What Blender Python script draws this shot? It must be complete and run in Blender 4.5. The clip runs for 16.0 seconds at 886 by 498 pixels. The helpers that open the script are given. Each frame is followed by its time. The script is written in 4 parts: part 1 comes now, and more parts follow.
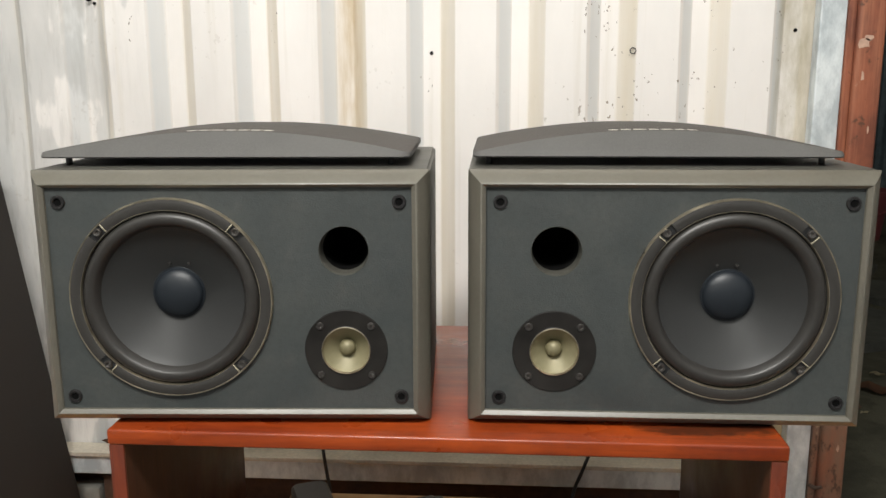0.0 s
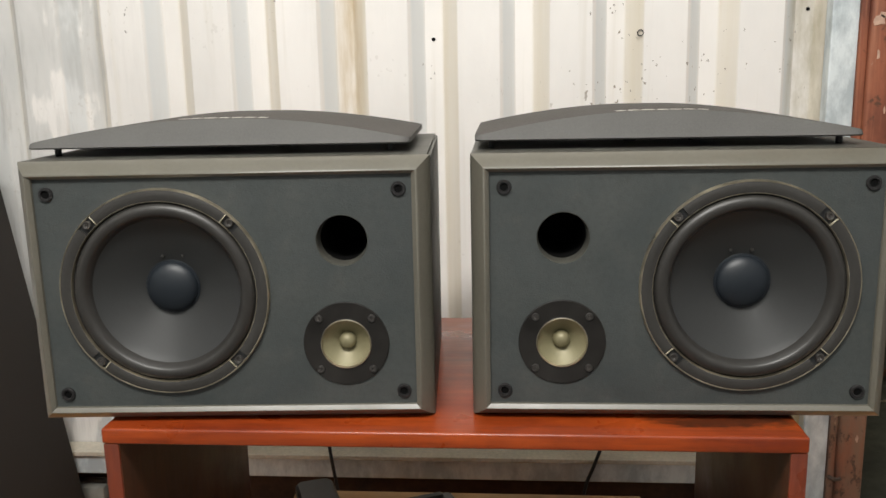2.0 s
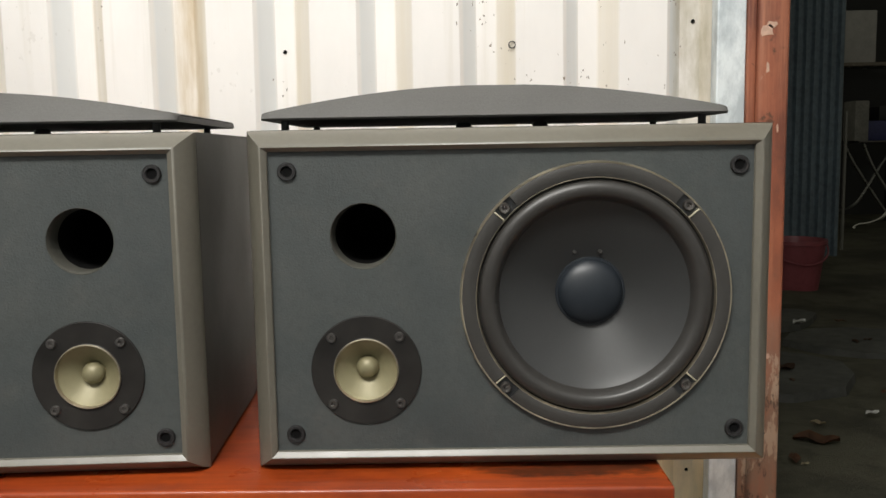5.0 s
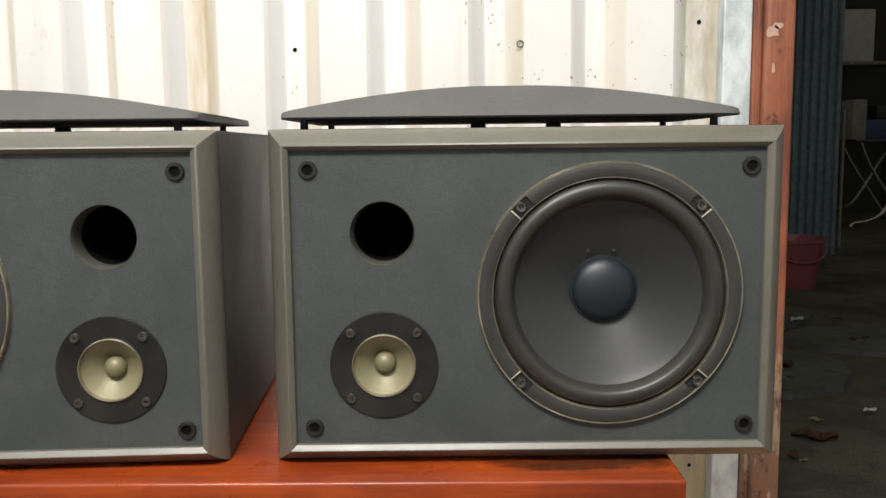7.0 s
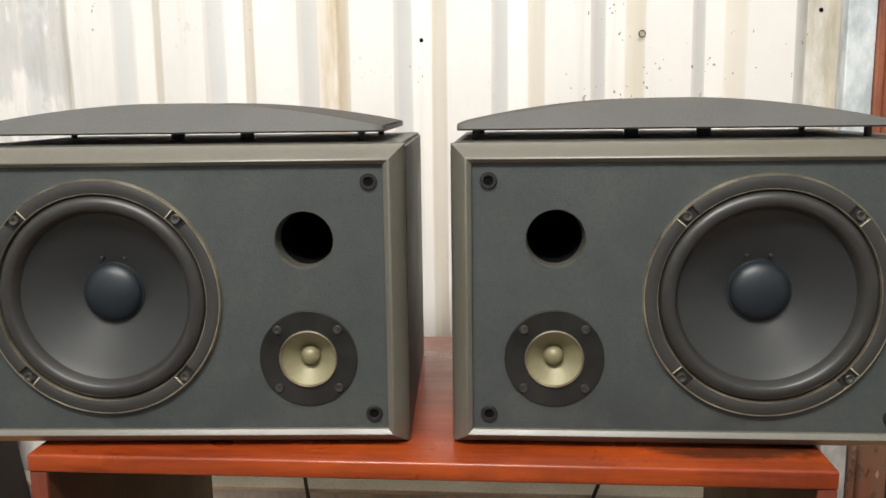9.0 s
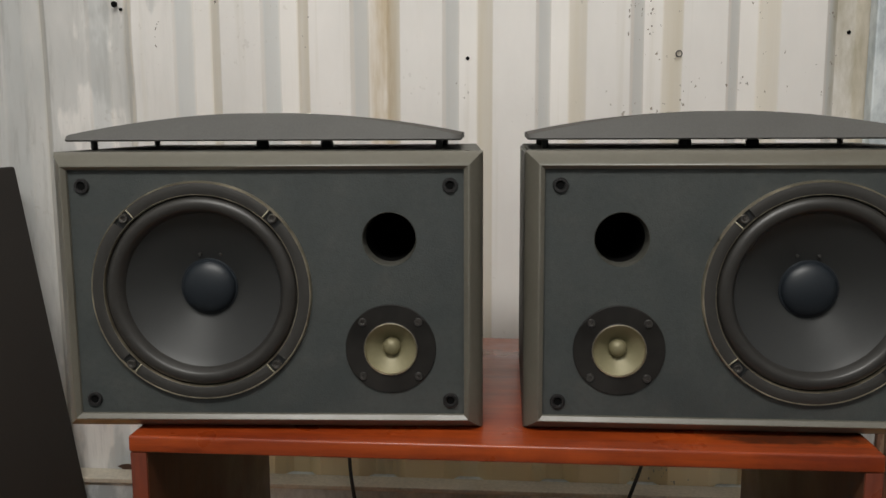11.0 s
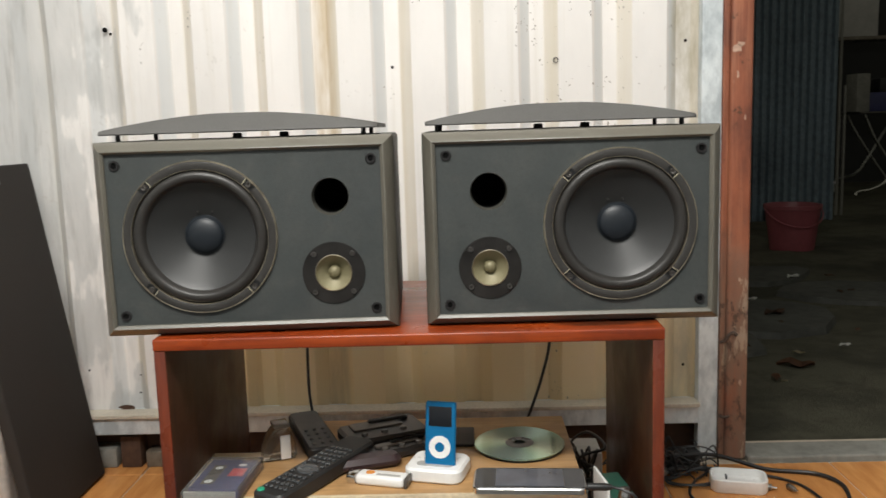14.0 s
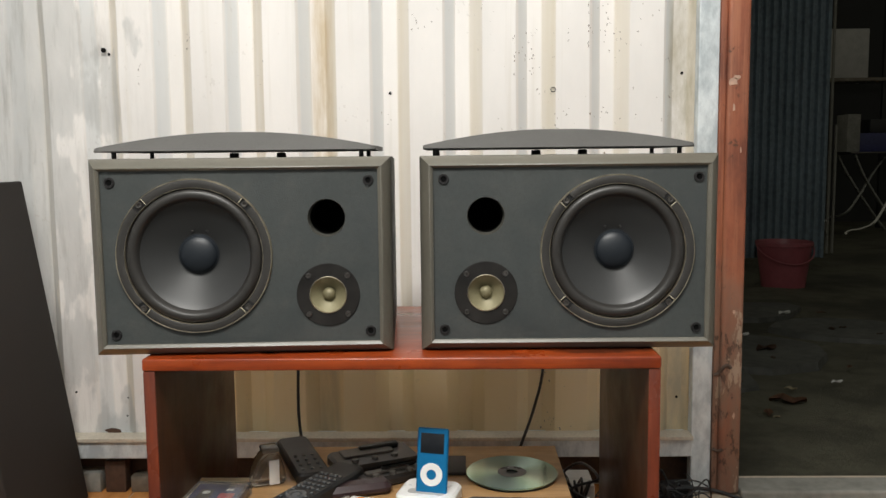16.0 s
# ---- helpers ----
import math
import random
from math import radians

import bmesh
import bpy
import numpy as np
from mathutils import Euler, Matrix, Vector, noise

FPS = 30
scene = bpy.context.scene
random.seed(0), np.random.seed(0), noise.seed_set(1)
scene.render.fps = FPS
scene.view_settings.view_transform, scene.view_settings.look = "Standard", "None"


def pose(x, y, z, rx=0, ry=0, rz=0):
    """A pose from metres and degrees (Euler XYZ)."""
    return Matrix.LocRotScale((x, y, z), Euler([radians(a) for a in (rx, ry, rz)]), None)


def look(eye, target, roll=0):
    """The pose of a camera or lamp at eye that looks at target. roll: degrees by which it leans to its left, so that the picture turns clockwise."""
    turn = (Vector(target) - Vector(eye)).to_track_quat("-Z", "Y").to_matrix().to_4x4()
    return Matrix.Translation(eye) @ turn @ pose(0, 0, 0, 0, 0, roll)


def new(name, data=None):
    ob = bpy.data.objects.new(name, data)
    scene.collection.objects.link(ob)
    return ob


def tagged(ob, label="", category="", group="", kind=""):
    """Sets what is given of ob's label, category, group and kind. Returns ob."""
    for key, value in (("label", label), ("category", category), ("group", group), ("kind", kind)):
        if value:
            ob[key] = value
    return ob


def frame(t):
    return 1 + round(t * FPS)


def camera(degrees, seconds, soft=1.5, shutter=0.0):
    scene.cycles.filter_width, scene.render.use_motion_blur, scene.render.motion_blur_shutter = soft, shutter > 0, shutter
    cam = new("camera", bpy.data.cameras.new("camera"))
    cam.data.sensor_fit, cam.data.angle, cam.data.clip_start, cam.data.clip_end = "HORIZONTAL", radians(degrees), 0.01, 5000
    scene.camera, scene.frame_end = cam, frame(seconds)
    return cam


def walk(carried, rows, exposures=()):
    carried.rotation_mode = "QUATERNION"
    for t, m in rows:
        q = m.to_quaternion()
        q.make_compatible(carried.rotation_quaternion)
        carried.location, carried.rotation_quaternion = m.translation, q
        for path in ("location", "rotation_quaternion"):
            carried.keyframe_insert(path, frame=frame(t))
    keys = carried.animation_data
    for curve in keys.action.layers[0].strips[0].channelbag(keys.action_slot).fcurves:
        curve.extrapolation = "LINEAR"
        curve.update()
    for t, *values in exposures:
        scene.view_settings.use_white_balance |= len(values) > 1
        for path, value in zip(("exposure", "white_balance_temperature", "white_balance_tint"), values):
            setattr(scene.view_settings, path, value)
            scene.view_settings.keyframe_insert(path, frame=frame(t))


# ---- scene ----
cam = camera(54.8, 16.0, shutter=0.5)
PATH = [
    (0, (-0.01, 0.028, 0.643), (-0.146, 1.984, 0.248), -0.2),
    (0.5, (-0.012, 0.031, 0.64), (-0.156, 1.986, 0.244), -0.3),
    (1, (-0.011, 0.038, 0.637), (-0.165, 1.991, 0.234), -0.5),
    (1.5, (-0.01, 0.042, 0.636), (-0.171, 1.992, 0.225), -0.8),
    (2, (-0.005, 0.054, 0.632), (-0.165, 2.005, 0.226), -1.2),
    (2.5, (0.009, 0.072, 0.619), (-0.121, 2.038, 0.275), -1.2),
    (3, (0.044, 0.101, 0.597), (-0.06, 2.081, 0.337), -1.0),
    (3.5, (0.072, 0.162, 0.568), (-0.005, 2.15, 0.356), -0.8),
    (4, (0.096, 0.195, 0.551), (0.044, 2.183, 0.334), -1.1),
    (6.5, (0.088, 0.185, 0.555), (0.074, 2.171, 0.32), -0.6),
    (7, (0.082, 0.182, 0.555), (0.06, 2.168, 0.317), -0.6),
    (7.5, (0.073, 0.175, 0.558), (0.027, 2.157, 0.296), -0.7),
    (8, (0.041, 0.167, 0.583), (-0.062, 2.139, 0.268), -0.9),
    (8.5, (0.017, 0.149, 0.593), (-0.132, 2.114, 0.252), -0.7),
    (9, (0.005, 0.134, 0.594), (-0.154, 2.1, 0.26), -0.7),
    (9.5, (0.0, 0.11, 0.594), (-0.145, 2.08, 0.283), -0.7),
    (10, (-0.012, 0.095, 0.587), (-0.158, 2.069, 0.304), -0.4),
    (10.2, (-0.017, 0.086, 0.58), (-0.195, 2.057, 0.29), -0.5),
    (12.3, (-0.146, 0.069, 0.602), (-0.179, 2.053, 0.345), 3.4),
    (12.5, (-0.161, 0.061, 0.581), (-0.171, 2.047, 0.35), 4.2),
    (13, (-0.117, -0.042, 0.578), (-0.113, 1.933, 0.264), 0.6),
    (13.5, (0.007, -0.166, 0.573), (0.017, 1.809, 0.263), -1.7),
    (14, (0.013, -0.233, 0.575), (-0.049, 1.745, 0.288), -1.8),
    (14.5, (0.01, -0.238, 0.567), (-0.108, 1.739, 0.29), -1.3),
    (15, (0.004, -0.233, 0.564), (-0.091, 1.75, 0.319), -0.9),
    (15.5, (0.007, -0.231, 0.566), (-0.053, 1.756, 0.347), -0.7),
    (16, (0.007, -0.228, 0.565), (-0.033, 1.761, 0.352), -0.6),
]
EXPOSURES = [(0, 0.18), (1, 0.14), (2, 0.10), (3, 0.16), (3.5, -0.17), (4, -0.07), (6.5, 0.37), (7.5, 0.37), (8.5, 0.37), (9, 0.35), (9.5, 0.02), (10, -0.34), (10.3, -0.42),
             (12.2, -0.67), (12.5, -0.64), (12.8, 0.18), (13, 0.43), (13.5, 0.18), (14, 0.14), (14.5, 0.06), (16, 0.05)]
walk(cam, [(t, look(eye, target, roll)) for t, eye, target, roll in PATH], EXPOSURES)

FLOOR, GROUND = -0.02, -0.10        # tiled floor, yard outside

# ---- light ----
world = bpy.data.worlds.new("night")
scene.world = world
world.use_nodes = True
world.node_tree.nodes["Background"].inputs[0].default_value = (0.46, 0.45, 0.35, 1)
world.node_tree.nodes["Background"].inputs[1].default_value = 0.17


def lamp(name, place, power, colour, radius):
    data = bpy.data.lights.new(name, "POINT")
    data.energy, data.color, data.shadow_soft_size = power, colour, radius
    ob = new(name, data)
    ob.location = place
    return ob


# three unseen point lamps in a row, standing in for one ceiling tube
for x, power in ((-0.46, 34), (-0.18, 33.5), (0.10, 34.5)):
    lamp("tube_stand_in", (x, -0.22, 1.66), power, (1.0, 0.975, 0.925), 0.13)


# ---- materials ----
class Nodes:
    """A small wrapper round one material's node tree."""

    def __init__(self, name):
        self.m = bpy.data.materials.new(name)
        self.m.use_nodes = True
        self.t = self.m.node_tree
        self.b = self.t.nodes["Principled BSDF"]
        self.geo = self.add("ShaderNodeTexCoord")

    def add(self, kind, **values):
        n = self.t.nodes.new(kind)
        if "operation" in values:
            n.operation = values["operation"]
        if "data_type" in values:
            n.data_type = values["data_type"]
        if "blend_type" in values:
            n.blend_type = values["blend_type"]
        if "mode" in values:
            n.mode = values["mode"]
        return n

    def link(self, a, b):
        self.t.links.new(a, b)

    def coords(self, scale=(1, 1, 1), space="Object"):
        mp = self.add("ShaderNodeMapping")
        mp.inputs["Scale"].default_value = scale
        self.link(self.geo.outputs[space], mp.inputs["Vector"])
        return mp.outputs["Vector"]

    def noise(self, scale, detail=5, rough=0.55, stretch=(1, 1, 1), space="Object"):
        n = self.add("ShaderNodeTexNoise")
        n.inputs["Scale"].default_value = scale
        n.inputs["Detail"].default_value = detail
        n.inputs["Roughness"].default_value = rough
        self.link(self.coords(stretch, space), n.inputs["Vector"])
        return n.outputs["Fac"]

    def ramp(self, fac, stops):
        r = self.add("ShaderNodeValToRGB")
        els = r.color_ramp.elements
        while len(els) < len(stops):
            els.new(0.5)
        for e, (p, c) in zip(els, stops):
            e.position = p
            e.color = (c, c, c, 1) if isinstance(c, (int, float)) else (*c, 1)
        self.link(fac, r.inputs["Fac"])
        return r.outputs["Color"]

    def math(self, op, a, b=0.0):
        n = self.add("ShaderNodeMath", operation=op)
        for i, v in enumerate((a, b)):
            if isinstance(v, (int, float)):
                n.inputs[i].default_value = v
            else:
                self.link(v, n.inputs[i])
        return n.outputs[0]

    def mix(self, fac, a, b, blend="MIX"):
        n = self.add("ShaderNodeMix", data_type="RGBA", blend_type=blend)
        for i, v in ((0, fac), (6, a), (7, b)):
            if isinstance(v, (int, float)):
                n.inputs[i].default_value = v
            elif isinstance(v, tuple):
                n.inputs[i].default_value = (*v, 1)
            else:
                self.link(v, n.inputs[i])
        return n.outputs[2]

    def axis(self, which, space="Object"):
        sp = self.add("ShaderNodeSeparateXYZ")
        self.link(self.geo.outputs[space], sp.inputs[0])
        return sp.outputs[which]

    def colour(self, c):
        if isinstance(c, tuple):
            self.b.inputs["Base Color"].default_value = (*c, 1)
        else:
            self.link(c, self.b.inputs["Base Color"])

    def rough(self, r):
        if isinstance(r, (int, float)):
            self.b.inputs["Roughness"].default_value = r
        else:
            self.link(r, self.b.inputs["Roughness"])

    def bump(self, height, strength=0.3, distance=0.002):
        n = self.add("ShaderNodeBump")
        n.inputs["Strength"].default_value = strength
        n.inputs["Distance"].default_value = distance
        self.link(height, n.inputs["Height"])
        self.link(n.outputs[0], self.b.inputs["Normal"])


def simple(name, c, rough=0.5, metal=0.0, grain=200.0, vary=0.25, bump=0.1, coat=0.0, large=14.0, spec=0.5):
    """A plain painted, moulded or metal surface with grain and faint blotches."""
    n = Nodes(name)
    g, l = n.noise(grain, 3), n.noise(large, 4)
    f = n.math("MULTIPLY", n.math("ADD", g, l), 0.5)
    lo, hi = tuple(v * (1 - vary) for v in c), tuple(min(1, v * (1 + vary)) for v in c)
    n.colour(n.ramp(f, ((0.3, lo), (0.7, hi))))
    n.rough(n.ramp(l, ((0.3, max(0.02, rough - 0.07)), (0.7, min(1, rough + 0.07)))))
    n.b.inputs["Metallic"].default_value = metal
    n.b.inputs["Coat Weight"].default_value = coat
    n.b.inputs["Specular IOR Level"].default_value = spec
    if bump:
        n.bump(g, bump, 0.0006)
    return n.m


def corrugated_paint():
    """Old white paint on corrugated sheet: cream dirt in the grooves, grey patches at one end, chips and rust specks."""
    n = Nodes("old_white_paint")
    x, z = n.axis(0), n.axis(2)
    blotch, fine = n.noise(5, 6, 0.6, (1, 1, 0.35)), n.noise(70, 4)
    streak = n.noise(38, 5, 0.6, (1, 1, 0.05))
    base = n.mix(n.ramp(blotch, ((0.35, 0), (0.65, 1))), (0.72, 0.695, 0.665), (0.84, 0.805, 0.77))
    across = n.math("SUBTRACT", n.math("FRACT", n.math("ADD", n.math("DIVIDE", n.math("SUBTRACT", x, 0.1375), 0.1235), 100.5)), 0.5)
    on_right = n.mix(1.0, n.ramp(n.math("ADD", across, 0.5), ((0.575, 0), (0.605, 1))), n.ramp(n.math("ADD", across, 0.5), ((0.755, 1), (0.775, 0))), "MULTIPLY")
    cream = n.math("MULTIPLY", on_right, n.ramp(n.math("ADD", n.math("MULTIPLY", streak, 0.6), n.math("MULTIPLY", blotch, 0.4)), ((0.34, 0.35), (0.66, 0.95))))
    c = n.mix(cream, base, (0.665, 0.60, 0.485))
    # left slants tinted blue-grey to imitate their shade
    left_shade = n.ramp(n.math("ADD", across, 0.5), ((0.25, 0), (0.27, 1), (0.375, 1), (0.40, 0)))
    c = n.mix(n.math("MULTIPLY", left_shade, 0.5), c, (0.60, 0.64, 0.66))
    # faint dribbles on the flats
    drip = n.ramp(n.noise(60, 4, 0.6, (1, 1, 0.03)), ((0.58, 0), (0.72, 0.35)))
    c = n.mix(drip, c, (0.64, 0.60, 0.53))
    # warm bounced light behind the cabinet, painted in as a yellow band
    sides = n.mix(1.0, n.ramp(n.math("ADD", x, 1.0), ((0.50, 0), (0.56, 1))), n.ramp(n.math("ADD", x, 1.0), ((1.29, 1), (1.34, 0))), "MULTIPLY")
    bounce_tint = n.mix(1.0, sides, n.ramp(n.math("ADD", z, n.math("MULTIPLY", n.noise(7, 4), 0.08)), ((0.285, 1), (0.315, 0))), "MULTIPLY")
    c = n.mix(n.mix(1.0, bounce_tint, n.ramp(blotch, ((0.3, 0.65), (0.7, 0.95))), "MULTIPLY"), c, (0.74, 0.56, 0.285))
    # the groove with brown run-off, and the dirty one by the door post
    near = n.ramp(n.math("ABSOLUTE", n.math("ADD", x, 0.226)), ((0.014, 1), (0.023, 0)))
    c = n.mix(n.math("MULTIPLY", near, n.ramp(n.noise(24, 6, 0.65, (1.6, 1, 0.22)), ((0.36, 0.15), (0.62, 0.85)))), c, (0.50, 0.39, 0.24))
    last = n.ramp(n.math("ABSOLUTE", n.math("SUBTRACT", x, 0.392)), ((0.022, 1), (0.036, 0)))
    c = n.mix(n.math("MULTIPLY", last, n.ramp(n.noise(26, 6, 0.7, (1, 1, 0.3)), ((0.35, 0.15), (0.65, 0.9)))), c, (0.40, 0.36, 0.27))
    # bare grey patches with hard edges
    left = n.ramp(n.math("ADD", x, 1.0), ((0.24, 1), (0.52, 0)))
    low = n.ramp(z, ((0.05, 0.55), (0.5, 0.0)))
    where = n.math("MAXIMUM", left, n.math("MULTIPLY", low, n.ramp(n.math("ADD", x, 1.0), ((0.5, 1), (0.75, 0)))))
    patch = n.math("ADD", n.math("MULTIPLY", where, 0.42), n.math("SUBTRACT", n.noise(6.5, 5, 0.55, (1.6, 1, 0.55)), 0.33))
    c = n.mix(n.ramp(patch, ((0.40, 0), (0.43, 0.5), (0.62, 0.80))), c, (0.45, 0.455, 0.445))
    c = n.mix(n.math("MULTIPLY", where, n.ramp(n.noise(55, 5, 0.65, (1, 1, 0.12)), ((0.5, 0), (0.72, 0.55)))), c, (0.22, 0.21, 0.19))
    # chips and specks
    spots = n.noise(150, 2, 0.5, (1, 1, 0.8))
    clump = n.noise(9, 3, 0.5)
    speck = n.ramp(n.math("ADD", spots, n.math("MULTIPLY", clump, 0.5)), ((0.985, 0), (1.005, 1)))
    speck = n.mix(1.0, speck, n.ramp(x, ((0.02, 0.15), (0.12, 1))), "MULTIPLY")
    c = n.mix(speck, c, (0.30, 0.26, 0.21))
    n.colour(c)
    n.rough(n.ramp(blotch, ((0.3, 0.38), (0.7, 0.6))))
    n.bump(n.math("ADD", n.math("MULTIPLY", fine, 0.4), n.math("ADD", n.math("MULTIPLY", n.noise(14, 4), 1.2), n.math("MULTIPLY", n.math("MULTIPLY", left, n.noise(26, 5, 0.5, (1, 1, 0.5))), 2.5))), 0.35, 0.002)
    return n.m


def varnished_wood(name, dark, light, along, rough=0.28, coat=0.5, scale=1.0, stain=None):
    n = Nodes(name)
    st = [9 * scale] * 3
    st[along] = 0.8 * scale
    g = n.noise(6, 8, 0.65, tuple(st))
    f = n.noise(30, 4, 0.6, tuple(st))
    c = n.mix(n.ramp(g, ((0.32, 0), (0.68, 1))), dark, light)
    c = n.mix(n.math("MULTIPLY", n.ramp(f, ((0.5, 0), (0.75, 1))), 0.35), c, tuple(v * 0.45 for v in dark))
    c = n.mix(n.ramp(n.noise(9, 6, 0.65), ((0.48, 0), (0.70, 0.6))), c, tuple(v * 0.5 for v in dark))
    if stain:      # a dark burnt smear, long and ragged
        dx = n.math("MULTIPLY", n.math("SUBTRACT", n.axis(0), stain[0] - 0.02), 12.0)
        dy = n.math("MULTIPLY", n.math("SUBTRACT", n.axis(1), stain[1]), 50.0)
        far = n.math("ADD", n.math("MULTIPLY", dx, dx), n.math("MULTIPLY", dy, dy))
        ragged = n.math("ADD", far, n.math("MULTIPLY", n.math("SUBTRACT", n.noise(70, 6, 0.7, (0.35, 1, 1)), 0.5), 4.0))
        c = n.mix(n.ramp(ragged, ((0.2, 0.85), (0.9, 0.0))), c, (0.03, 0.012, 0.006))
        # bare nicks along the upper front edge
        edge = n.mix(1.0, n.ramp(n.math("ADD", n.axis(1), 1.0), ((0.8345, 1), (0.8365, 0))), n.ramp(n.axis(2), ((0.3612, 0), (0.3622, 1))), "MULTIPLY")
        nick = n.mix(1.0, edge, n.ramp(n.noise(48, 5, 0.75, (0.5, 1, 1)), ((0.64, 0), (0.68, 0.8))), "MULTIPLY")
        c = n.mix(nick, c, (0.50, 0.30, 0.17))
    n.colour(c)
    n.rough(n.ramp(n.noise(16, 5), ((0.3, rough - 0.08), (0.7, rough + 0.14))))
    n.b.inputs["Coat Weight"].default_value = coat
    n.b.inputs["Coat Roughness"].default_value = 0.18
    n.bump(f, 0.15, 0.0008)
    return n.m


def chipped_post():
    """Red-brown paint on timber, rubbed and chipped to pale wood."""
    n = Nodes("red_oxide_paint")
    g = n.noise(26, 7, 0.7, (1, 1, 0.3))
    c = n.mix(n.ramp(n.noise(13, 6, 0.65, (1, 1, 0.4)), ((0.38, 0), (0.62, 1))), (0.14, 0.045, 0.027), (0.33, 0.105, 0.052))
    c = n.mix(n.ramp(n.noise(75, 5, 0.6, (1, 1, 0.035)), ((0.46, 0), (0.64, 0.75))), c, (0.41, 0.165, 0.088))
    # the foot of the post mixed browner and darker, ragged at its upper edge
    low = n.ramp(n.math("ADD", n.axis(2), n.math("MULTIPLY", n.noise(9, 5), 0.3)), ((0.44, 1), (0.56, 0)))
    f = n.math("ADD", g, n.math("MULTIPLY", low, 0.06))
    c = n.mix(n.ramp(n.noise(40, 5, 0.7), ((0.62, 0), (0.68, 0.8))), c, (0.07, 0.035, 0.02))
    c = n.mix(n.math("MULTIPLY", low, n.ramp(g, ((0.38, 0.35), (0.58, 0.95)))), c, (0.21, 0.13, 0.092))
    c = n.mix(n.ramp(f, ((0.665, 0), (0.70, 0.65))), c, (0.45, 0.35, 0.26))
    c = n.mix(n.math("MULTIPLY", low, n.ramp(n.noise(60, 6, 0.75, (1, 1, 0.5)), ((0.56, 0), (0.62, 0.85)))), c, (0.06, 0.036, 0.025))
    n.colour(c)
    n.rough(0.55)
    n.bump(g, 0.5, 0.003)
    return n.m


def galvanised():
    n = Nodes("galvanised_steel")
    v = n.noise(24, 5, 0.7, (1, 1, 0.5))
    n.colour(n.mix(n.ramp(v, ((0.4, 0), (0.6, 1))), (0.46, 0.51, 0.53), (0.73, 0.78, 0.79)))
    n.b.inputs["Metallic"].default_value = 0.2
    n.rough(0.5)
    n.bump(v, 0.2, 0.001)
    return n.m


def yard_ground():
    n = Nodes("yard_ground")
    a, b, d = n.noise(1.6, 9, 0.7), n.noise(11, 9, 0.75), n.noise(90, 5, 0.7)
    c = n.mix(n.ramp(a, ((0.42, 0), (0.56, 1))), (0.028, 0.026, 0.015), (0.088, 0.083, 0.054))
    c = n.mix(n.ramp(b, ((0.5, 0), (0.62, 0.8))), c, (0.040, 0.038, 0.022))
    n.colour(c)
    n.rough(0.85)
    n.bump(n.math("ADD", b, n.math("MULTIPLY", d, 0.4)), 0.8, 0.02)
    return n.m


def tile_glaze():
    n = Nodes("orange_floor_tile")
    info = n.add("ShaderNodeObjectInfo")
    v = n.noise(7, 6, 0.6, (4, 0.7, 1))
    c = n.mix(n.ramp(v, ((0.35, 0), (0.65, 1))), (0.53, 0.215, 0.062), (0.76, 0.36, 0.115))
    c = n.mix(n.math("MULTIPLY", info.outputs["Random"], 0.25), c, (0.43, 0.18, 0.06))
    n.colour(c)
    n.rough(0.25)
    return n.m


def baffle_vinyl():
    """Blue-grey vinyl with smudges and faint dust."""
    n = Nodes("grey_baffle_vinyl")
    grain, smudge = n.noise(700, 3), n.noise(11, 6, 0.62)
    c = n.mix(n.ramp(smudge, ((0.36, 0), (0.66, 1))), (0.044, 0.0510, 0.0505), (0.058, 0.0645, 0.0620))
    c = n.mix(n.ramp(n.noise(24, 7, 0.7), ((0.44, 0), (0.64, 0.45))), c, (0.066, 0.0700, 0.0655))
    c = n.mix(n.ramp(n.noise(45, 6, 0.7), ((0.55, 0), (0.72, 0.5))), c, (0.075, 0.075, 0.068))
    n.rough(n.ramp(n.noise(18, 6, 0.65), ((0.35, 0.36), (0.65, 0.60))))
    c = n.mix(n.ramp(n.noise(260, 4, 0.7), ((0.45, 0), (0.70, 0.4))), c, (0.034, 0.037, 0.036))
    n.colour(c)
    n.bump(grain, 0.35, 0.0008)
    return n.m


def disc_foil():
    """The mirrored side of an optical disc: a painted sheen whose hue turns with the angle round the hub."""
    n = Nodes("disc_foil")
    x, y = n.axis(0), n.axis(1)
    at = n.math("ARCTAN2", y, x)
    hue = n.math("ADD", n.math("MULTIPLY", n.math("SINE", n.math("MULTIPLY", at, 2.0)), 0.10), 0.33)
    hsv = n.add("ShaderNodeCombineColor", mode="HSV")
    n.link(n.math("FRACT", n.math("ADD", hue, 10)), hsv.inputs[0])
    hsv.inputs[1].default_value = 0.30
    # bright wedges imitating reflected light, painted into the colour value
    sheen_ray = n.math("POWER", n.math("ABSOLUTE", n.math("SINE", n.math("ADD", n.math("MULTIPLY", at, 1.5), 0.6))), 3.0)
    n.link(n.math("ADD", n.math("MULTIPLY", sheen_ray, 0.42), 0.24), hsv.inputs[2])
    n.colour(hsv.outputs[0])
    n.b.inputs["Metallic"].default_value = 0.9
    n.b.inputs["Anisotropic"].default_value = 0.6
    n.rough(0.14)
    return n.m


def clear_plastic(name, c, alpha_rough=0.08):
    n = Nodes(name)
    n.colour(c)
    n.b.inputs["Transmission Weight"].default_value = 0.92
    n.b.inputs["IOR"].default_value = 1.3
    n.rough(alpha_rough)
    return n.m


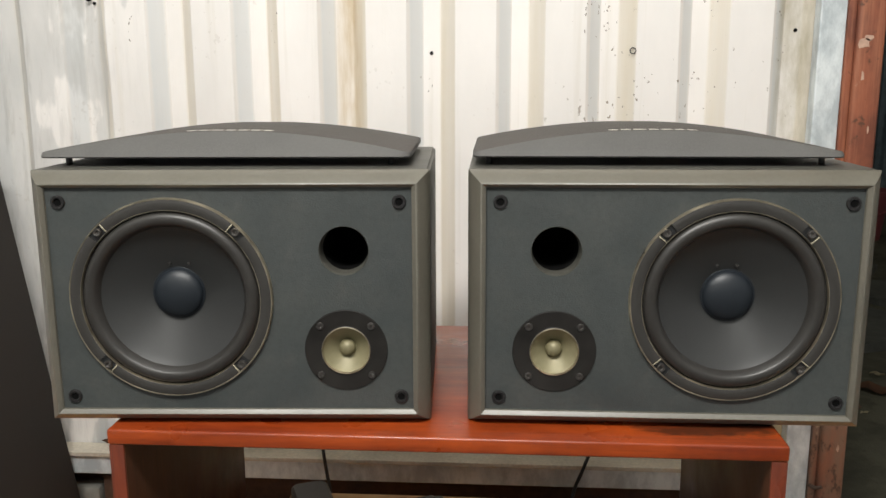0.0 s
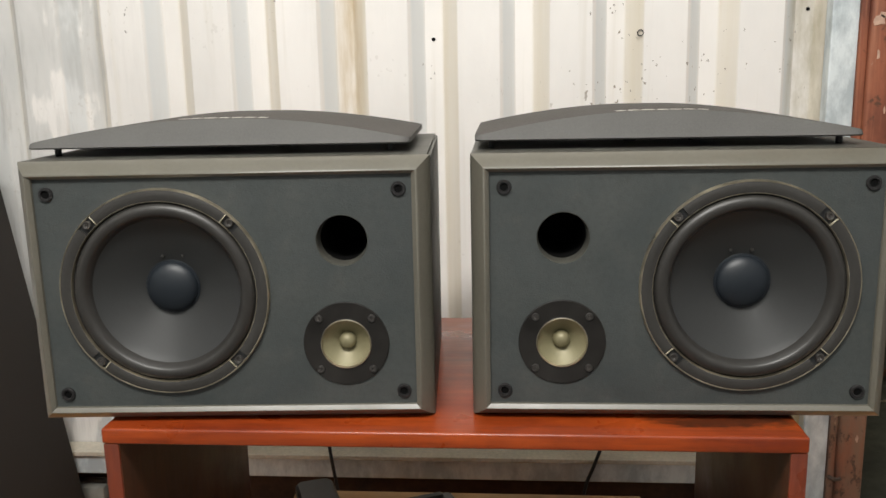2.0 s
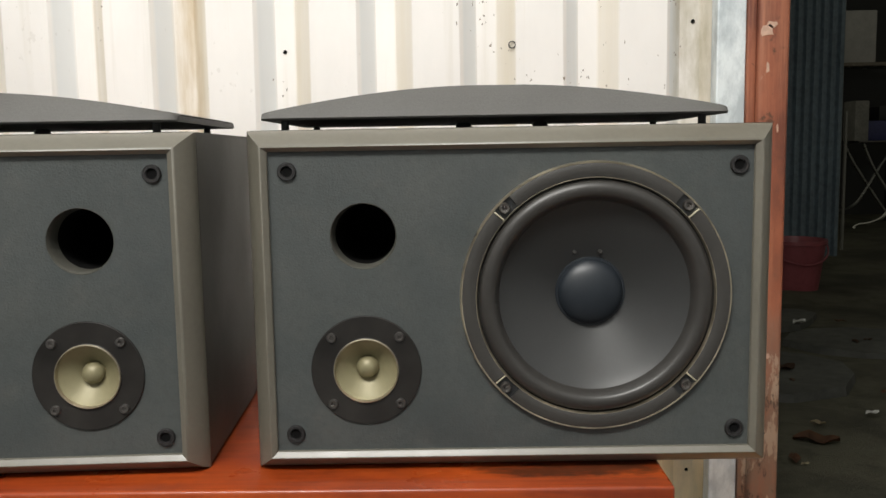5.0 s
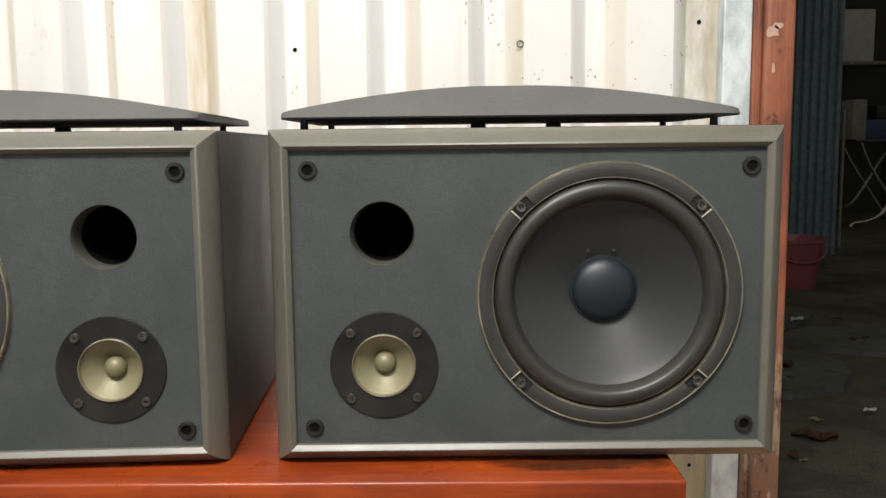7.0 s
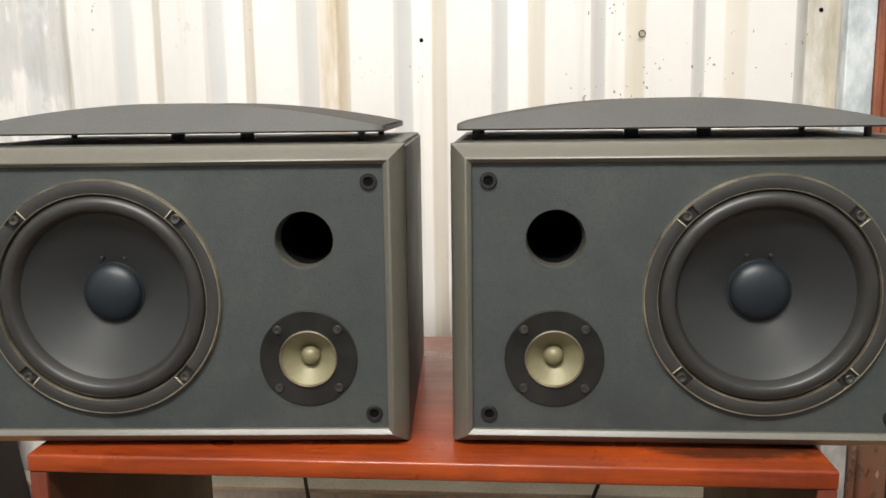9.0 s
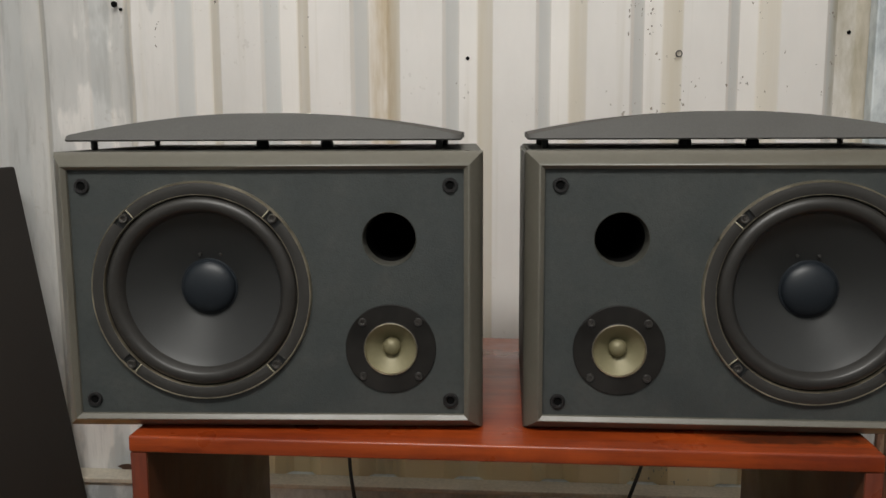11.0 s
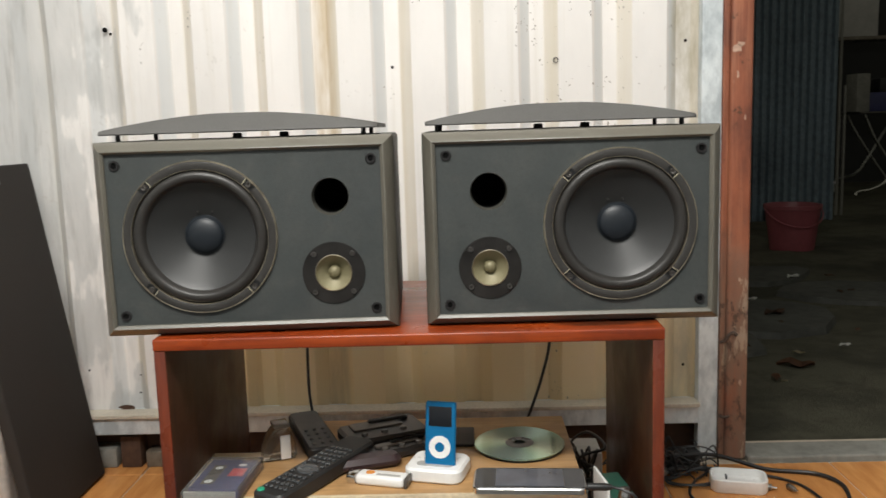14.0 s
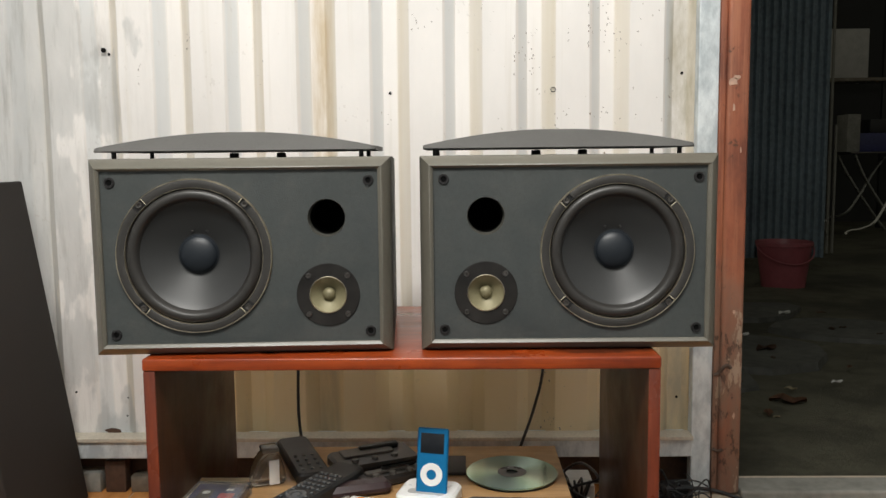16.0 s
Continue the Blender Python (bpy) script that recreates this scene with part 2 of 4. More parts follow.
PAINT = corrugated_paint()
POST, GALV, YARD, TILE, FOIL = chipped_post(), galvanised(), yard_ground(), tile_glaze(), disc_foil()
RED_WOOD = varnished_wood("red_varnished_wood", (0.17, 0.020, 0.004), (0.41, 0.068, 0.010), 0, 0.30, 0.22, stain=(0.26, -0.135))
RIM_METAL = simple("dark_basket_metal", (0.024, 0.025, 0.026), 0.35, 0.2, 120, 0.2, 0)
# side boards are darker and browner than the red top
SIDE_WOOD = varnished_wood("dark_brown_side_board", (0.034, 0.0105, 0.004), (0.070, 0.022, 0.007), 2, 0.42, 0.1)
# the upright edge strips take a darker red than the top
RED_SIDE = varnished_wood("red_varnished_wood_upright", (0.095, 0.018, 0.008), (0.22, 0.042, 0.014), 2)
BOUNCE_WOOD = varnished_wood("bounce_panel_wood", (0.58, 0.40, 0.19), (0.74, 0.55, 0.29), 0, 0.6, 0.0)
BOX_WOOD = varnished_wood("brown_veneer", (0.36, 0.20, 0.080), (0.55, 0.33, 0.145), 0, 0.4, 0.1)
CREAM_EDGE = simple("cream_edging", (0.62, 0.52, 0.36), 0.5)
BAFFLE = baffle_vinyl()
FRAME = simple("grey_brown_lacquer", (0.117, 0.1085, 0.085), 0.40, 0, 300, 0.12, 0.06, spec=0.75)
# same covering as the frame, toned darker for its shaded sides
BODY = simple("shaded_cabinet_vinyl", (0.066, 0.0645, 0.054), 0.5, 0, 350, 0.15, 0.2)
TRIM = simple("dark_trim_ring", (0.035, 0.033, 0.030), 0.42, 0, 250, 0.12, 0.05)
BARE = simple("bare_bright_metal", (0.85, 0.78, 0.58), 0.2, 0.8, 120, 0.1, 0)
GOLD_RIM = simple("pale_gold_metal", (0.44, 0.385, 0.285), 0.32, 0.85, 45, 0.85, 0.0)
RUBBER = simple("black_rubber_surround", (0.029, 0.027, 0.0245), 0.40, 0, 200, 0.15, 0.05)
CONE = simple("black_pulp_cone", (0.0250, 0.0255, 0.0250), 0.37, 0, 500, 0.10, 0.02, spec=0.6)
CAP = simple("dark_dust_cap", (0.011, 0.015, 0.020), 0.47, 0, 300, 0.1, 0.05)
GOLD = simple("champagne_gold_cone", (0.22, 0.197, 0.113), 0.48, 0.2, 200, 0.08, 0.03)
PLATE = simple("tweeter_plate", (0.019, 0.0175, 0.016), 0.2, 0, 40, 0.5, 0.02, spec=0.4)
BLACK = simple("matt_black_plastic", (0.018, 0.018, 0.018), 0.45, 0, 250, 0.25, 0.1)
SOCKET = simple("black_socket_plastic", (0.018, 0.017, 0.017), 0.35, 0, 200, 0.2, 0)
# near-black that stands in for the shade inside holes
HOLE_SHADE = simple("hole_shade_black", (0.006, 0.006, 0.006), 0.9, 0, 100, 0.2, 0, spec=0.05)
SCREW = simple("dark_steel_screw", (0.16, 0.15, 0.14), 0.35, 0.9, 200, 0.2, 0)
CLOTH = simple("grille_cloth", (0.066, 0.059, 0.053), 0.85, 0, 900, 0.22, 0.5)
CLOTH_EDGE = simple("grille_side", (0.086, 0.083, 0.078), 0.6, 0, 900, 0.22, 0.25)
BADGE = simple("silver_badge", (0.60, 0.57, 0.50), 0.3, 0.8, 100, 0.1, 0)
SLAB = simple("black_stretched_cloth", (0.032, 0.0285, 0.026), 0.9, 0, 900, 0.2, 0.4, spec=0.25)
WHITE = simple("white_plastic", (0.86, 0.86, 0.84), 0.32, 0, 150, 0.05, 0.03)
FOAM = simple("dirty_white_foam", (0.78, 0.77, 0.73), 0.7, 0, 160, 0.2, 0.5)
GREYBOX = simple("pale_grey_case", (0.42, 0.41, 0.39), 0.35, 0, 120, 0.2, 0.2)
BLUE = simple("blue_anodised_metal", (0.010, 0.22, 0.50), 0.30, 0.45, 200, 0.06, 0.02)
SCREEN = simple("dark_glass_screen", (0.012, 0.014, 0.018), 0.08, 0, 60, 0.1, 0)
LIT_GLASS = simple("phone_screen_glass", (0.055, 0.06, 0.078), 0.07, 0, 30, 0.3, 0)
DULL_STEEL = simple("dull_chrome", (0.33, 0.33, 0.32), 0.3, 1.0, 90, 0.2, 0)
CHROME = simple("worn_chrome", (0.72, 0.71, 0.69), 0.16, 1.0, 90, 0.1, 0)
KEY = simple("grey_rubber_key", (0.055, 0.06, 0.064), 0.22, 0, 200, 0.2, 0)
GREEN = simple("green_key", (0.02, 0.36, 0.20), 0.4, 0, 100, 0.1, 0)
GREEN_CARD = simple("dull_green_card", (0.015, 0.075, 0.05), 0.5, 0, 60, 0.2, 0)
RED = simple("red_print", (0.60, 0.05, 0.06), 0.5, 0, 60, 0.1, 0)
INK_BLUE = simple("blue_violet_plastic", (0.042, 0.046, 0.135), 0.4, 0, 60, 0.3, 0)
ORANGE = simple("orange_print", (0.75, 0.28, 0.04), 0.45, 0, 60, 0.1, 0)
CABLE = simple("black_cable", (0.015, 0.015, 0.016), 0.4, 0, 200, 0.2, 0)
CONCRETE = simple("grey_concrete", (0.22, 0.215, 0.19), 0.8, 0, 60, 0.3, 0.6)
UNSEEN_WALL = simple("unseen_wall_tone", (0.40, 0.412, 0.418), 0.85, 0, 60, 0.15, 0.3)
UNSEEN_FLOOR = simple("unseen_floor_grey", (0.075, 0.073, 0.068), 0.8, 0, 60, 0.2, 0.2)
GROUT = simple("pale_grout", (0.50, 0.42, 0.32), 0.85, 0, 90, 0.2, 0.2)
BRICK = simple("brown_brick", (0.085, 0.058, 0.044), 0.85, 0, 80, 0.3, 0.6)
BUCKET = simple("red_plastic_bucket", (0.24, 0.06, 0.07), 0.42, 0, 60, 0.15, 0.05)
FENCE = simple("blue_grey_sheet", (0.10, 0.135, 0.155), 0.55, 0, 40, 0.45, 0.2, large=3)
LEAF = simple("dry_leaf", (0.12, 0.055, 0.028), 0.7, 0, 60, 0.3, 0.2)
SCREW_GREY = simple("smoky_grey_plastic", (0.10, 0.088, 0.075), 0.3, 0, 60, 0.3, 0.1)
SMOKE = simple("smoky_tan_plastic", (0.17, 0.145, 0.115), 0.22, 0, 60, 0.35, 0.1)
SLATE = simple("worn_slate_plastic", (0.036, 0.033, 0.032), 0.33, 0, 120, 0.3, 0.1)
CHIP = simple("grey_brown_primer", (0.27, 0.24, 0.21), 0.75, 0, 300, 0.4, 0.2)
PALE_CHIP = simple("pale_bare_timber", (0.47, 0.31, 0.23), 0.8, 0, 140, 0.3, 0.4)
RUST_GAP_BROWN = simple("rust_and_gap_brown", (0.075, 0.040, 0.024), 0.9, 0, 90, 0.4, 0.5)
PAPER = simple("white_paper", (0.75, 0.75, 0.73), 0.7, 0, 60, 0.1, 0.1)
TAN = simple("tan_board", (0.38, 0.32, 0.20), 0.7, 0, 30, 0.2, 0.1)
SMOKE_CLEAR = clear_plastic("smoky_clear_plastic", (0.62, 0.55, 0.46), 0.16)
CLEAR = clear_plastic("clear_case_plastic", (0.86, 0.86, 0.84))


# ---- mesh helpers ----
def finish(name, bm, material, smooth=True):
    bmesh.ops.recalc_face_normals(bm, faces=bm.faces)
    me = bpy.data.meshes.new(name)
    bm.to_mesh(me)
    bm.free()
    me.materials.append(material)
    if smooth:
        me.shade_smooth()
        me.set_sharp_from_angle(angle=radians(35))
    return me


def part(name, bm, material, parent=None, label="", m=None, smooth=True):
    """Links a bmesh as ONE mesh object under a thing or a part."""
    ob = new(name, finish(name, bm, material, smooth))
    ob.parent = parent
    if m is not None:
        ob.matrix_local = m
    if label:
        ob["label"] = label
    return ob


def thing(name, m, label, category, group="", kind=""):
    ob = new(name)
    ob.empty_display_size = 0.05
    ob.matrix_world = m
    return tagged(ob, label, category, group, kind)


def block(x0, x1, y0, y1, z0, z1, bevel=0.0, bm=None, segs=2):
    own = bmesh.new()
    bmesh.ops.create_cube(own, size=1)
    for v in own.verts:
        v.co = Vector(((x0 + x1) / 2 + v.co.x * (x1 - x0), (y0 + y1) / 2 + v.co.y * (y1 - y0), (z0 + z1) / 2 + v.co.z * (z1 - z0)))
    if bevel:
        bmesh.ops.bevel(own, geom=own.edges[:], offset=bevel, segments=segs, affect="EDGES", profile=0.5)
    if bm is None:
        return own
    me = bpy.data.meshes.new("tmp")
    own.to_mesh(me)
    own.free()
    bm.from_mesh(me)
    bpy.data.meshes.remove(me)
    return bm


def lathe(profile, segs=64, axis="y", a0=0.0, a1=360.0, bm=None):
    """Turns (radius, offset) points about the y axis (or z); part of a turn gets end caps."""
    bm = bm or bmesh.new()
    full = abs(a1 - a0) >= 359.9
    count = segs if full else segs + 1
    rings = []
    for i in range(count):
        a = radians(a0 + (a1 - a0) * i / segs)
        ring = []
        for r, o in profile:
            p = (r * math.cos(a), o, r * math.sin(a)) if axis == "y" else (r * math.cos(a), r * math.sin(a), o)
            ring.append(bm.verts.new(p))
        rings.append(ring)
    for i in range(count if full else count - 1):
        a, b = rings[i], rings[(i + 1) % count]
        for k in range(len(profile) - 1):
            bm.faces.new((a[k], a[k + 1], b[k + 1], b[k]))
    if not full:
        bm.faces.new(rings[0])
        bm.faces.new(rings[-1])
    bmesh.ops.remove_doubles(bm, verts=bm.verts, dist=1e-6)
    return bm


def sweep(points, radius, sides=8, bm=None, smooth=6):
    """A round cable through the points, glided with a Catmull-Rom line."""
    bm = bm or bmesh.new()
    p = [Vector(q) for q in points]
    line = []
    for i in range(len(p) - 1):
        a, b, c, d = p[max(i - 1, 0)], p[i], p[i + 1], p[min(i + 2, len(p) - 1)]
        for k in range(smooth):
            t = k / smooth
            line.append(0.5 * ((2 * b) + (c - a) * t + (2 * a - 5 * b + 4 * c - d) * t * t + (3 * b - a - 3 * c + d) * t ** 3))
    line.append(p[-1])
    up = Vector((0.13, 0.27, 0.95)).normalized()
    rings = []
    for i, q in enumerate(line):
        way = (line[min(i + 1, len(line) - 1)] - line[max(i - 1, 0)]).normalized()
        u = way.cross(up)
        u = (u if u.length > 1e-4 else way.cross(Vector((1, 0, 0)))).normalized()
        w = u.cross(way)
        rings.append([bm.verts.new(q + radius * (math.cos(2 * math.pi * k / sides) * u + math.sin(2 * math.pi * k / sides) * w)) for k in range(sides)])
    for a, b in zip(rings, rings[1:]):
        for k in range(sides):
            bm.faces.new((a[k], a[(k + 1) % sides], b[(k + 1) % sides], b[k]))
    bm.faces.new(rings[0])
    bm.faces.new(rings[-1])
    return bm


def rounded(w, d, h, r, top=0.001, segs=6):
    """A slab with round corners in plan, base at z 0, centred."""
    bm = bmesh.new()
    rings = []
    for z, inset in ((0, top), (top, 0), (h - top, 0), (h, top)):
        ring = []
        for cx, cy, s in ((1, 1, 0), (-1, 1, 90), (-1, -1, 180), (1, -1, 270)):
            for k in range(segs + 1):
                a = radians(s + 90 * k / segs)
                ring.append(bm.verts.new((cx * (w / 2 - r) + (r - inset) * math.cos(a), cy * (d / 2 - r) + (r - inset) * math.sin(a), z)))
        rings.append(ring)
    for a, b in zip(rings, rings[1:]):
        for k in range(len(a)):
            bm.faces.new((a[k], a[(k + 1) % len(a)], b[(k + 1) % len(a)], b[k]))
    bm.faces.new(rings[0])
    bm.faces.new(rings[-1])
    return bm


def structure(name, bm, material, label, category="wall", smooth=False):
    return tagged(part(name, bm, material, smooth=smooth), label, category, "", "structure")


# ---- the room ----
PITCH, GROOVE0 = 0.1235, 0.1375       # corrugation: pitch, and the middle of one groove
PAN, VALLEY = 1.236, 1.262            # y of the proud flats and of the groove floors


def dent(x, z):
    """The knocked-in hollow round the torn nail hole."""
    return 0.011 * math.exp(-((x + 0.615) / 0.016) ** 2 - ((z - 0.742) / 0.035) ** 2) - 0.006 * math.exp(-((x + 0.585) / 0.02) ** 2 - ((z - 0.70) / 0.05) ** 2)


def face_y(x, z):
    """The painted face of the corrugated wall at one spot."""
    c = abs(((x - GROOVE0) / PITCH + 0.5) % 1 - 0.5) * PITCH
    deep = min(1.0, max(0.0, (0.032 - c) / 0.018))
    return PAN + (VALLEY - PAN) * deep + 0.00264 * noise.noise((x * 6, z * 5, 1.7)) + dent(x, z)


def blob(seed, rx, rz, thick=0.0007):
    """A ragged flake facing -y."""
    bm = bmesh.new()
    a = random.Random(seed)
    n = 11
    rim = [(math.cos(2 * math.pi * k / n), math.sin(2 * math.pi * k / n), 0.62 + 0.5 * a.random()) for k in range(n)]
    front = [bm.verts.new((rx * r * ca * 0.9, -thick, rz * r * sa * 0.9)) for ca, sa, r in rim]
    back = [bm.verts.new((rx * r * ca, thick, rz * r * sa)) for ca, sa, r in rim]
    bm.faces.new(front)
    for k in range(n):
        bm.faces.new((front[k], front[(k + 1) % n], back[(k + 1) % n], back[k]))
    return bm


def corrugated(x0, x1, z0, z1, pan, valley, pitch, groove0, floor_w, slant, rows=24, wobble=0.0012):
    """A corrugated sheet 3 mm thick, a little dented."""
    xs = []
    k = math.floor((x0 - groove0) / pitch) - 1
    while groove0 + k * pitch < x1 + pitch:
        c = groove0 + k * pitch
        e, w = slant * 0.10, floor_w / 2
        fall = (valley - pan) * 0.10
        half = [(w + slant + e, pan), (w + slant - e, pan + fall), (w + e, valley - fall), (w - e, valley)]
        xs += [(c - dx, y) for dx, y in half] + [(c + dx, y) for dx, y in reversed(half)]
        k += 1
    line = [(x, y) for x, y in xs if x0 < x < x1]
    line = [(x0, line[0][1])] + line + [(x1, line[-1][1])]
    dense = []
    for (xa, ya), (xb, yb) in zip(line, line[1:]):
        n = max(1, int((xb - xa) / 0.012))
        dense += [(xa + (xb - xa) * i / n, ya + (yb - ya) * i / n) for i in range(n)]
    dense.append(line[-1])
    bm = bmesh.new()
    grids = []
    for off in (0, 0.003):
        grid = []
        for r in range(rows + 1):
            z = z0 + (z1 - z0) * r / rows
            grid.append([bm.verts.new((x + (0.0025 * noise.noise((x * 3, z * 2.5, 4.0)) if wobble else 0), y + off + 2.2 * wobble * noise.noise((x * 6, z * 5, 1.7)) + (dent(x, z) if wobble else 0), z)) for x, y in dense])
        grids.append(grid)
        for a, b in zip(grid, grid[1:]):
            for i in range(len(a) - 1):
                bm.faces.new((a[i], a[i + 1], b[i + 1], b[i]))
    f, g = grids
    for i in range(len(dense) - 1):
        bm.faces.new((f[0][i], f[0][i + 1], g[0][i + 1], g[0][i]))
        bm.faces.new((f[-1][i], f[-1][i + 1], g[-1][i + 1], g[-1][i]))
    for r in range(rows):
        bm.faces.new((f[r][0], f[r + 1][0], g[r + 1][0], g[r][0]))
        bm.faces.new((f[r][-1], f[r + 1][-1], g[r + 1][-1], g[r][-1]))
    return bm


wall_north = structure("wall_north", corrugated(-1.5, 0.416, 0.060, 2.3, PAN, VALLEY, PITCH, GROOVE0, 0.028, 0.018, 130), PAINT,
                       "corrugated metal wall in old stained white paint", smooth=True)
# nail holes as black discs on the sheet, their inner shade in the colour
for x, z, r in ((-0.111, 0.676, 0.0042), (0.388, 0.704, 0.0040), (-0.605, 0.755, 0.0070), (-0.596, 0.748, 0.0035), (0.389, 0.138, 0.0040), (-0.674, 0.159, 0.0030),
                (-0.592, 0.141, 0.0028), (-0.595, 0.108, 0.0028)):
    c = abs(((x - GROOVE0) / PITCH + 0.5) % 1 - 0.5) * PITCH
    y = (VALLEY if c < 0.016 else PAN) - 0.0012
    part("nail_hole", lathe([(0.0, -0.0005), (r * 0.45, -0.0005), (r * 0.62, 0.0006), (r * 0.62, 0.003)], 10), HOLE_SHADE, wall_north, "rusty nail hole, its dark inside a flat black disc", pose(x, y, z))
for x, z, r in ((0.166, 0.677, 0.0052),):
    part("paint_chip", lathe([(r * 0.62, 0.0), (r * 0.75, -0.0005), (r * 0.88, 0.0), (r * 0.88, 0.002)], 12), TRIM, wall_north, "ring of flaked paint", pose(x, PAN - 0.0008, z))

dots = [finish("paint_chip", blob(60 + k, rx, rz), CHIP, False) for k, (rx, rz) in enumerate(((0.0011, 0.0013), (0.0015, 0.0021), (0.0009, 0.0032), (0.0019, 0.0017)))]
chips = random.Random(11)
for x0, z0, sx, sz, count in ((0.131, 0.740, 0.010, 0.040, 17), (0.192, 0.767, 0.006, 0.015, 5), (0.258, 0.790, 0.008, 0.035, 14), (0.258, 0.645, 0.007, 0.006, 5), (0.278, 0.760, 0.006, 0.040, 7),
                              (0.165, 0.735, 0.0012, 0.030, 7), (0.225, 0.785, 0.0008, 0.040, 9), (0.101, 0.730, 0.0008, 0.040, 7), (0.363, 0.690, 0.010, 0.040, 8), (-0.062, 0.790, 0.022, 0.018, 9),
                              (-0.454, 0.765, 0.006, 0.015, 6), (-0.535, 0.700, 0.0025, 0.035, 5), (0.315, 0.775, 0.012, 0.030, 3), (-0.330, 0.690, 0.004, 0.05, 4), (-0.115, 0.640, 0.006, 0.02, 4)):
    for k in range(count):
        x, z = chips.gauss(x0, sx * 0.7), z0 + sz * chips.uniform(-1, 1)
        ob = new("paint_chip", dots[2 if sx < 0.002 and k % 4 else chips.randrange(4)])
        ob.parent, ob.matrix_local = wall_north, pose(x, face_y(x, z) - 0.0004, z, 0, chips.uniform(-20, 20), 0) @ Matrix.Scale(chips.uniform(0.4, 0.95), 4)
part("rust_hole", blob(5, 0.016, 0.0055), RUST_GAP_BROWN, wall_north, "rusted tear at the foot of the sheet", pose(-0.611, PAN - 0.003, 0.0885))

strip = structure("trim_1", block(0.404, 0.438, 1.216, 1.240, FLOOR, 2.3, 0.002), GALV, "galvanised steel corner strip beside the door post", "trim")
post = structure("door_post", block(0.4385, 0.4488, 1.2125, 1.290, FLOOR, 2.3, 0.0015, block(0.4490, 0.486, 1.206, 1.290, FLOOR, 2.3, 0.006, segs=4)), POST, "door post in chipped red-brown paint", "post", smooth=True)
for seed, x, z, rx, rz in ((1, 0.4585, 0.684, 0.0085, 0.0085), (2, 0.4640, 0.691, 0.0060, 0.0050), (3, 0.4600, 0.642, 0.0024, 0.0075), (5, 0.4730, 0.572, 0.0014, 0.0050),
                           (7, 0.4690, 0.300, 0.0030, 0.0050), (9, 0.4730, 0.120, 0.0025, 0.0070)):
    part("paint_chip", blob(seed, rx, rz, 0.0005), PALE_CHIP, post, "pale patch where the paint is chipped", pose(x, 1.2057, z))
structure("baseboard", block(-1.5, 0.4035, 1.205, 1.262, 0.048, 0.079, 0.002), GALV, "galvanised steel channel along the wall's foot", "rail")
# lip coloured cream to show the light on the channel's top edge
structure("trim_2", block(-1.5, 0.4035, 1.1985, 1.2350, 0.0792, 0.0860, 0.001), simple("lit_lip_cream", (0.55, 0.50, 0.41), 0.5), "lip of the steel channel, coloured cream for its lit top", "trim")
for pts in ([(0.4395, 1.2125, 0.190), (0.4470, 1.211, 0.193), (0.4530, 1.206, 0.204), (0.460, 1.206, 0.208), (0.466, 1.2065, 0.203)], [(0.4395, 1.2125, 0.060), (0.4475, 1.211, 0.056), (0.456, 1.206, 0.060)]):
    part("paint_crack", sweep(pts, 0.0032, 6), BRICK, post, "dark crack where the paint peels")
# dark brown block stands in for the shade in the gap below the sheet
structure("wall_foot", block(-1.5, 0.4385, 1.262, 1.30, FLOOR, 0.058), RUST_GAP_BROWN, "dark brown block for the shaded gap below the wall sheet", "wall")
for x0, x1, h, mtl in ((-0.70, -0.633, 0.036, CONCRETE), (-0.625, -0.588, 0.058, RUST_GAP_BROWN), (-0.580, -0.548, 0.030, SMOKE), (-0.90, -0.75, 0.04, BRICK)):
    tagged(part("brick", block(x0, x1, 1.222, 1.258, FLOOR, FLOOR + h, 0.003), mtl), "broken brick wedged beneath the steel channel", "brick", "bricks at the wall's foot")
structure("door_sill", block(0.487, 1.50, 1.195, 1.262, FLOOR - 0.08, -0.010, 0.004), CONCRETE, "worn grey concrete door sill", "sill")
# unseen walls and ceiling added; their cool tone sets the fill light
structure("wall_east", block(1.50, 1.60, -1.7, 1.30, FLOOR, 2.3), UNSEEN_WALL, "unseen plain wall, its tone set for fill light")
structure("wall_west", block(-1.60, -1.50, -1.7, 1.30, FLOOR, 2.3), UNSEEN_WALL, "unseen plain wall, its tone set for fill light")
structure("wall_south", block(-1.60, 1.60, -1.80, -1.70, FLOOR, 2.3), UNSEEN_WALL, "unseen plain wall, its tone set for fill light")
structure("door_lintel", block(0.486, 1.50, 1.21, 1.29, 1.95, 2.3), POST, "red-brown timber above the door opening", "lintel")
ceiling = structure("ceiling", block(-1.6, 1.6, -1.8, 1.3, 2.3, 2.36), UNSEEN_WALL, "unseen plain ceiling, its tone set for fill light", "ceiling")
# unseen floor added, kept dark and grey to cut bounce from the tiles
structure("floor_room", block(-1.5, 1.5, -1.7, 0.5885, FLOOR - 0.06, FLOOR), UNSEEN_FLOOR, "unseen plain grey floor, toned dark to cut orange bounce", "floor")
floor = structure("floor", block(-1.5, 1.5, 0.5887, 1.30, FLOOR - 0.06, FLOOR - 0.003), GROUT, "grout bed of the tiled floor", "floor")
tile_mesh = finish("tile", block(-0.1485, 0.1485, -0.1485, 0.1485, -0.005, 0.0, 0.0012, segs=1), TILE, False)
for i in range(-4, 8):
    for j in range(-9, 1):
        x, y = -0.577 - 0.15 + 0.3 * i, 1.19 - 0.15 + 0.3 * j
        if -1.36 < x < 1.36 and y > 0.6:
            t = new("tile", tile_mesh)
            t.parent, t.location = floor, (x, y, FLOOR)
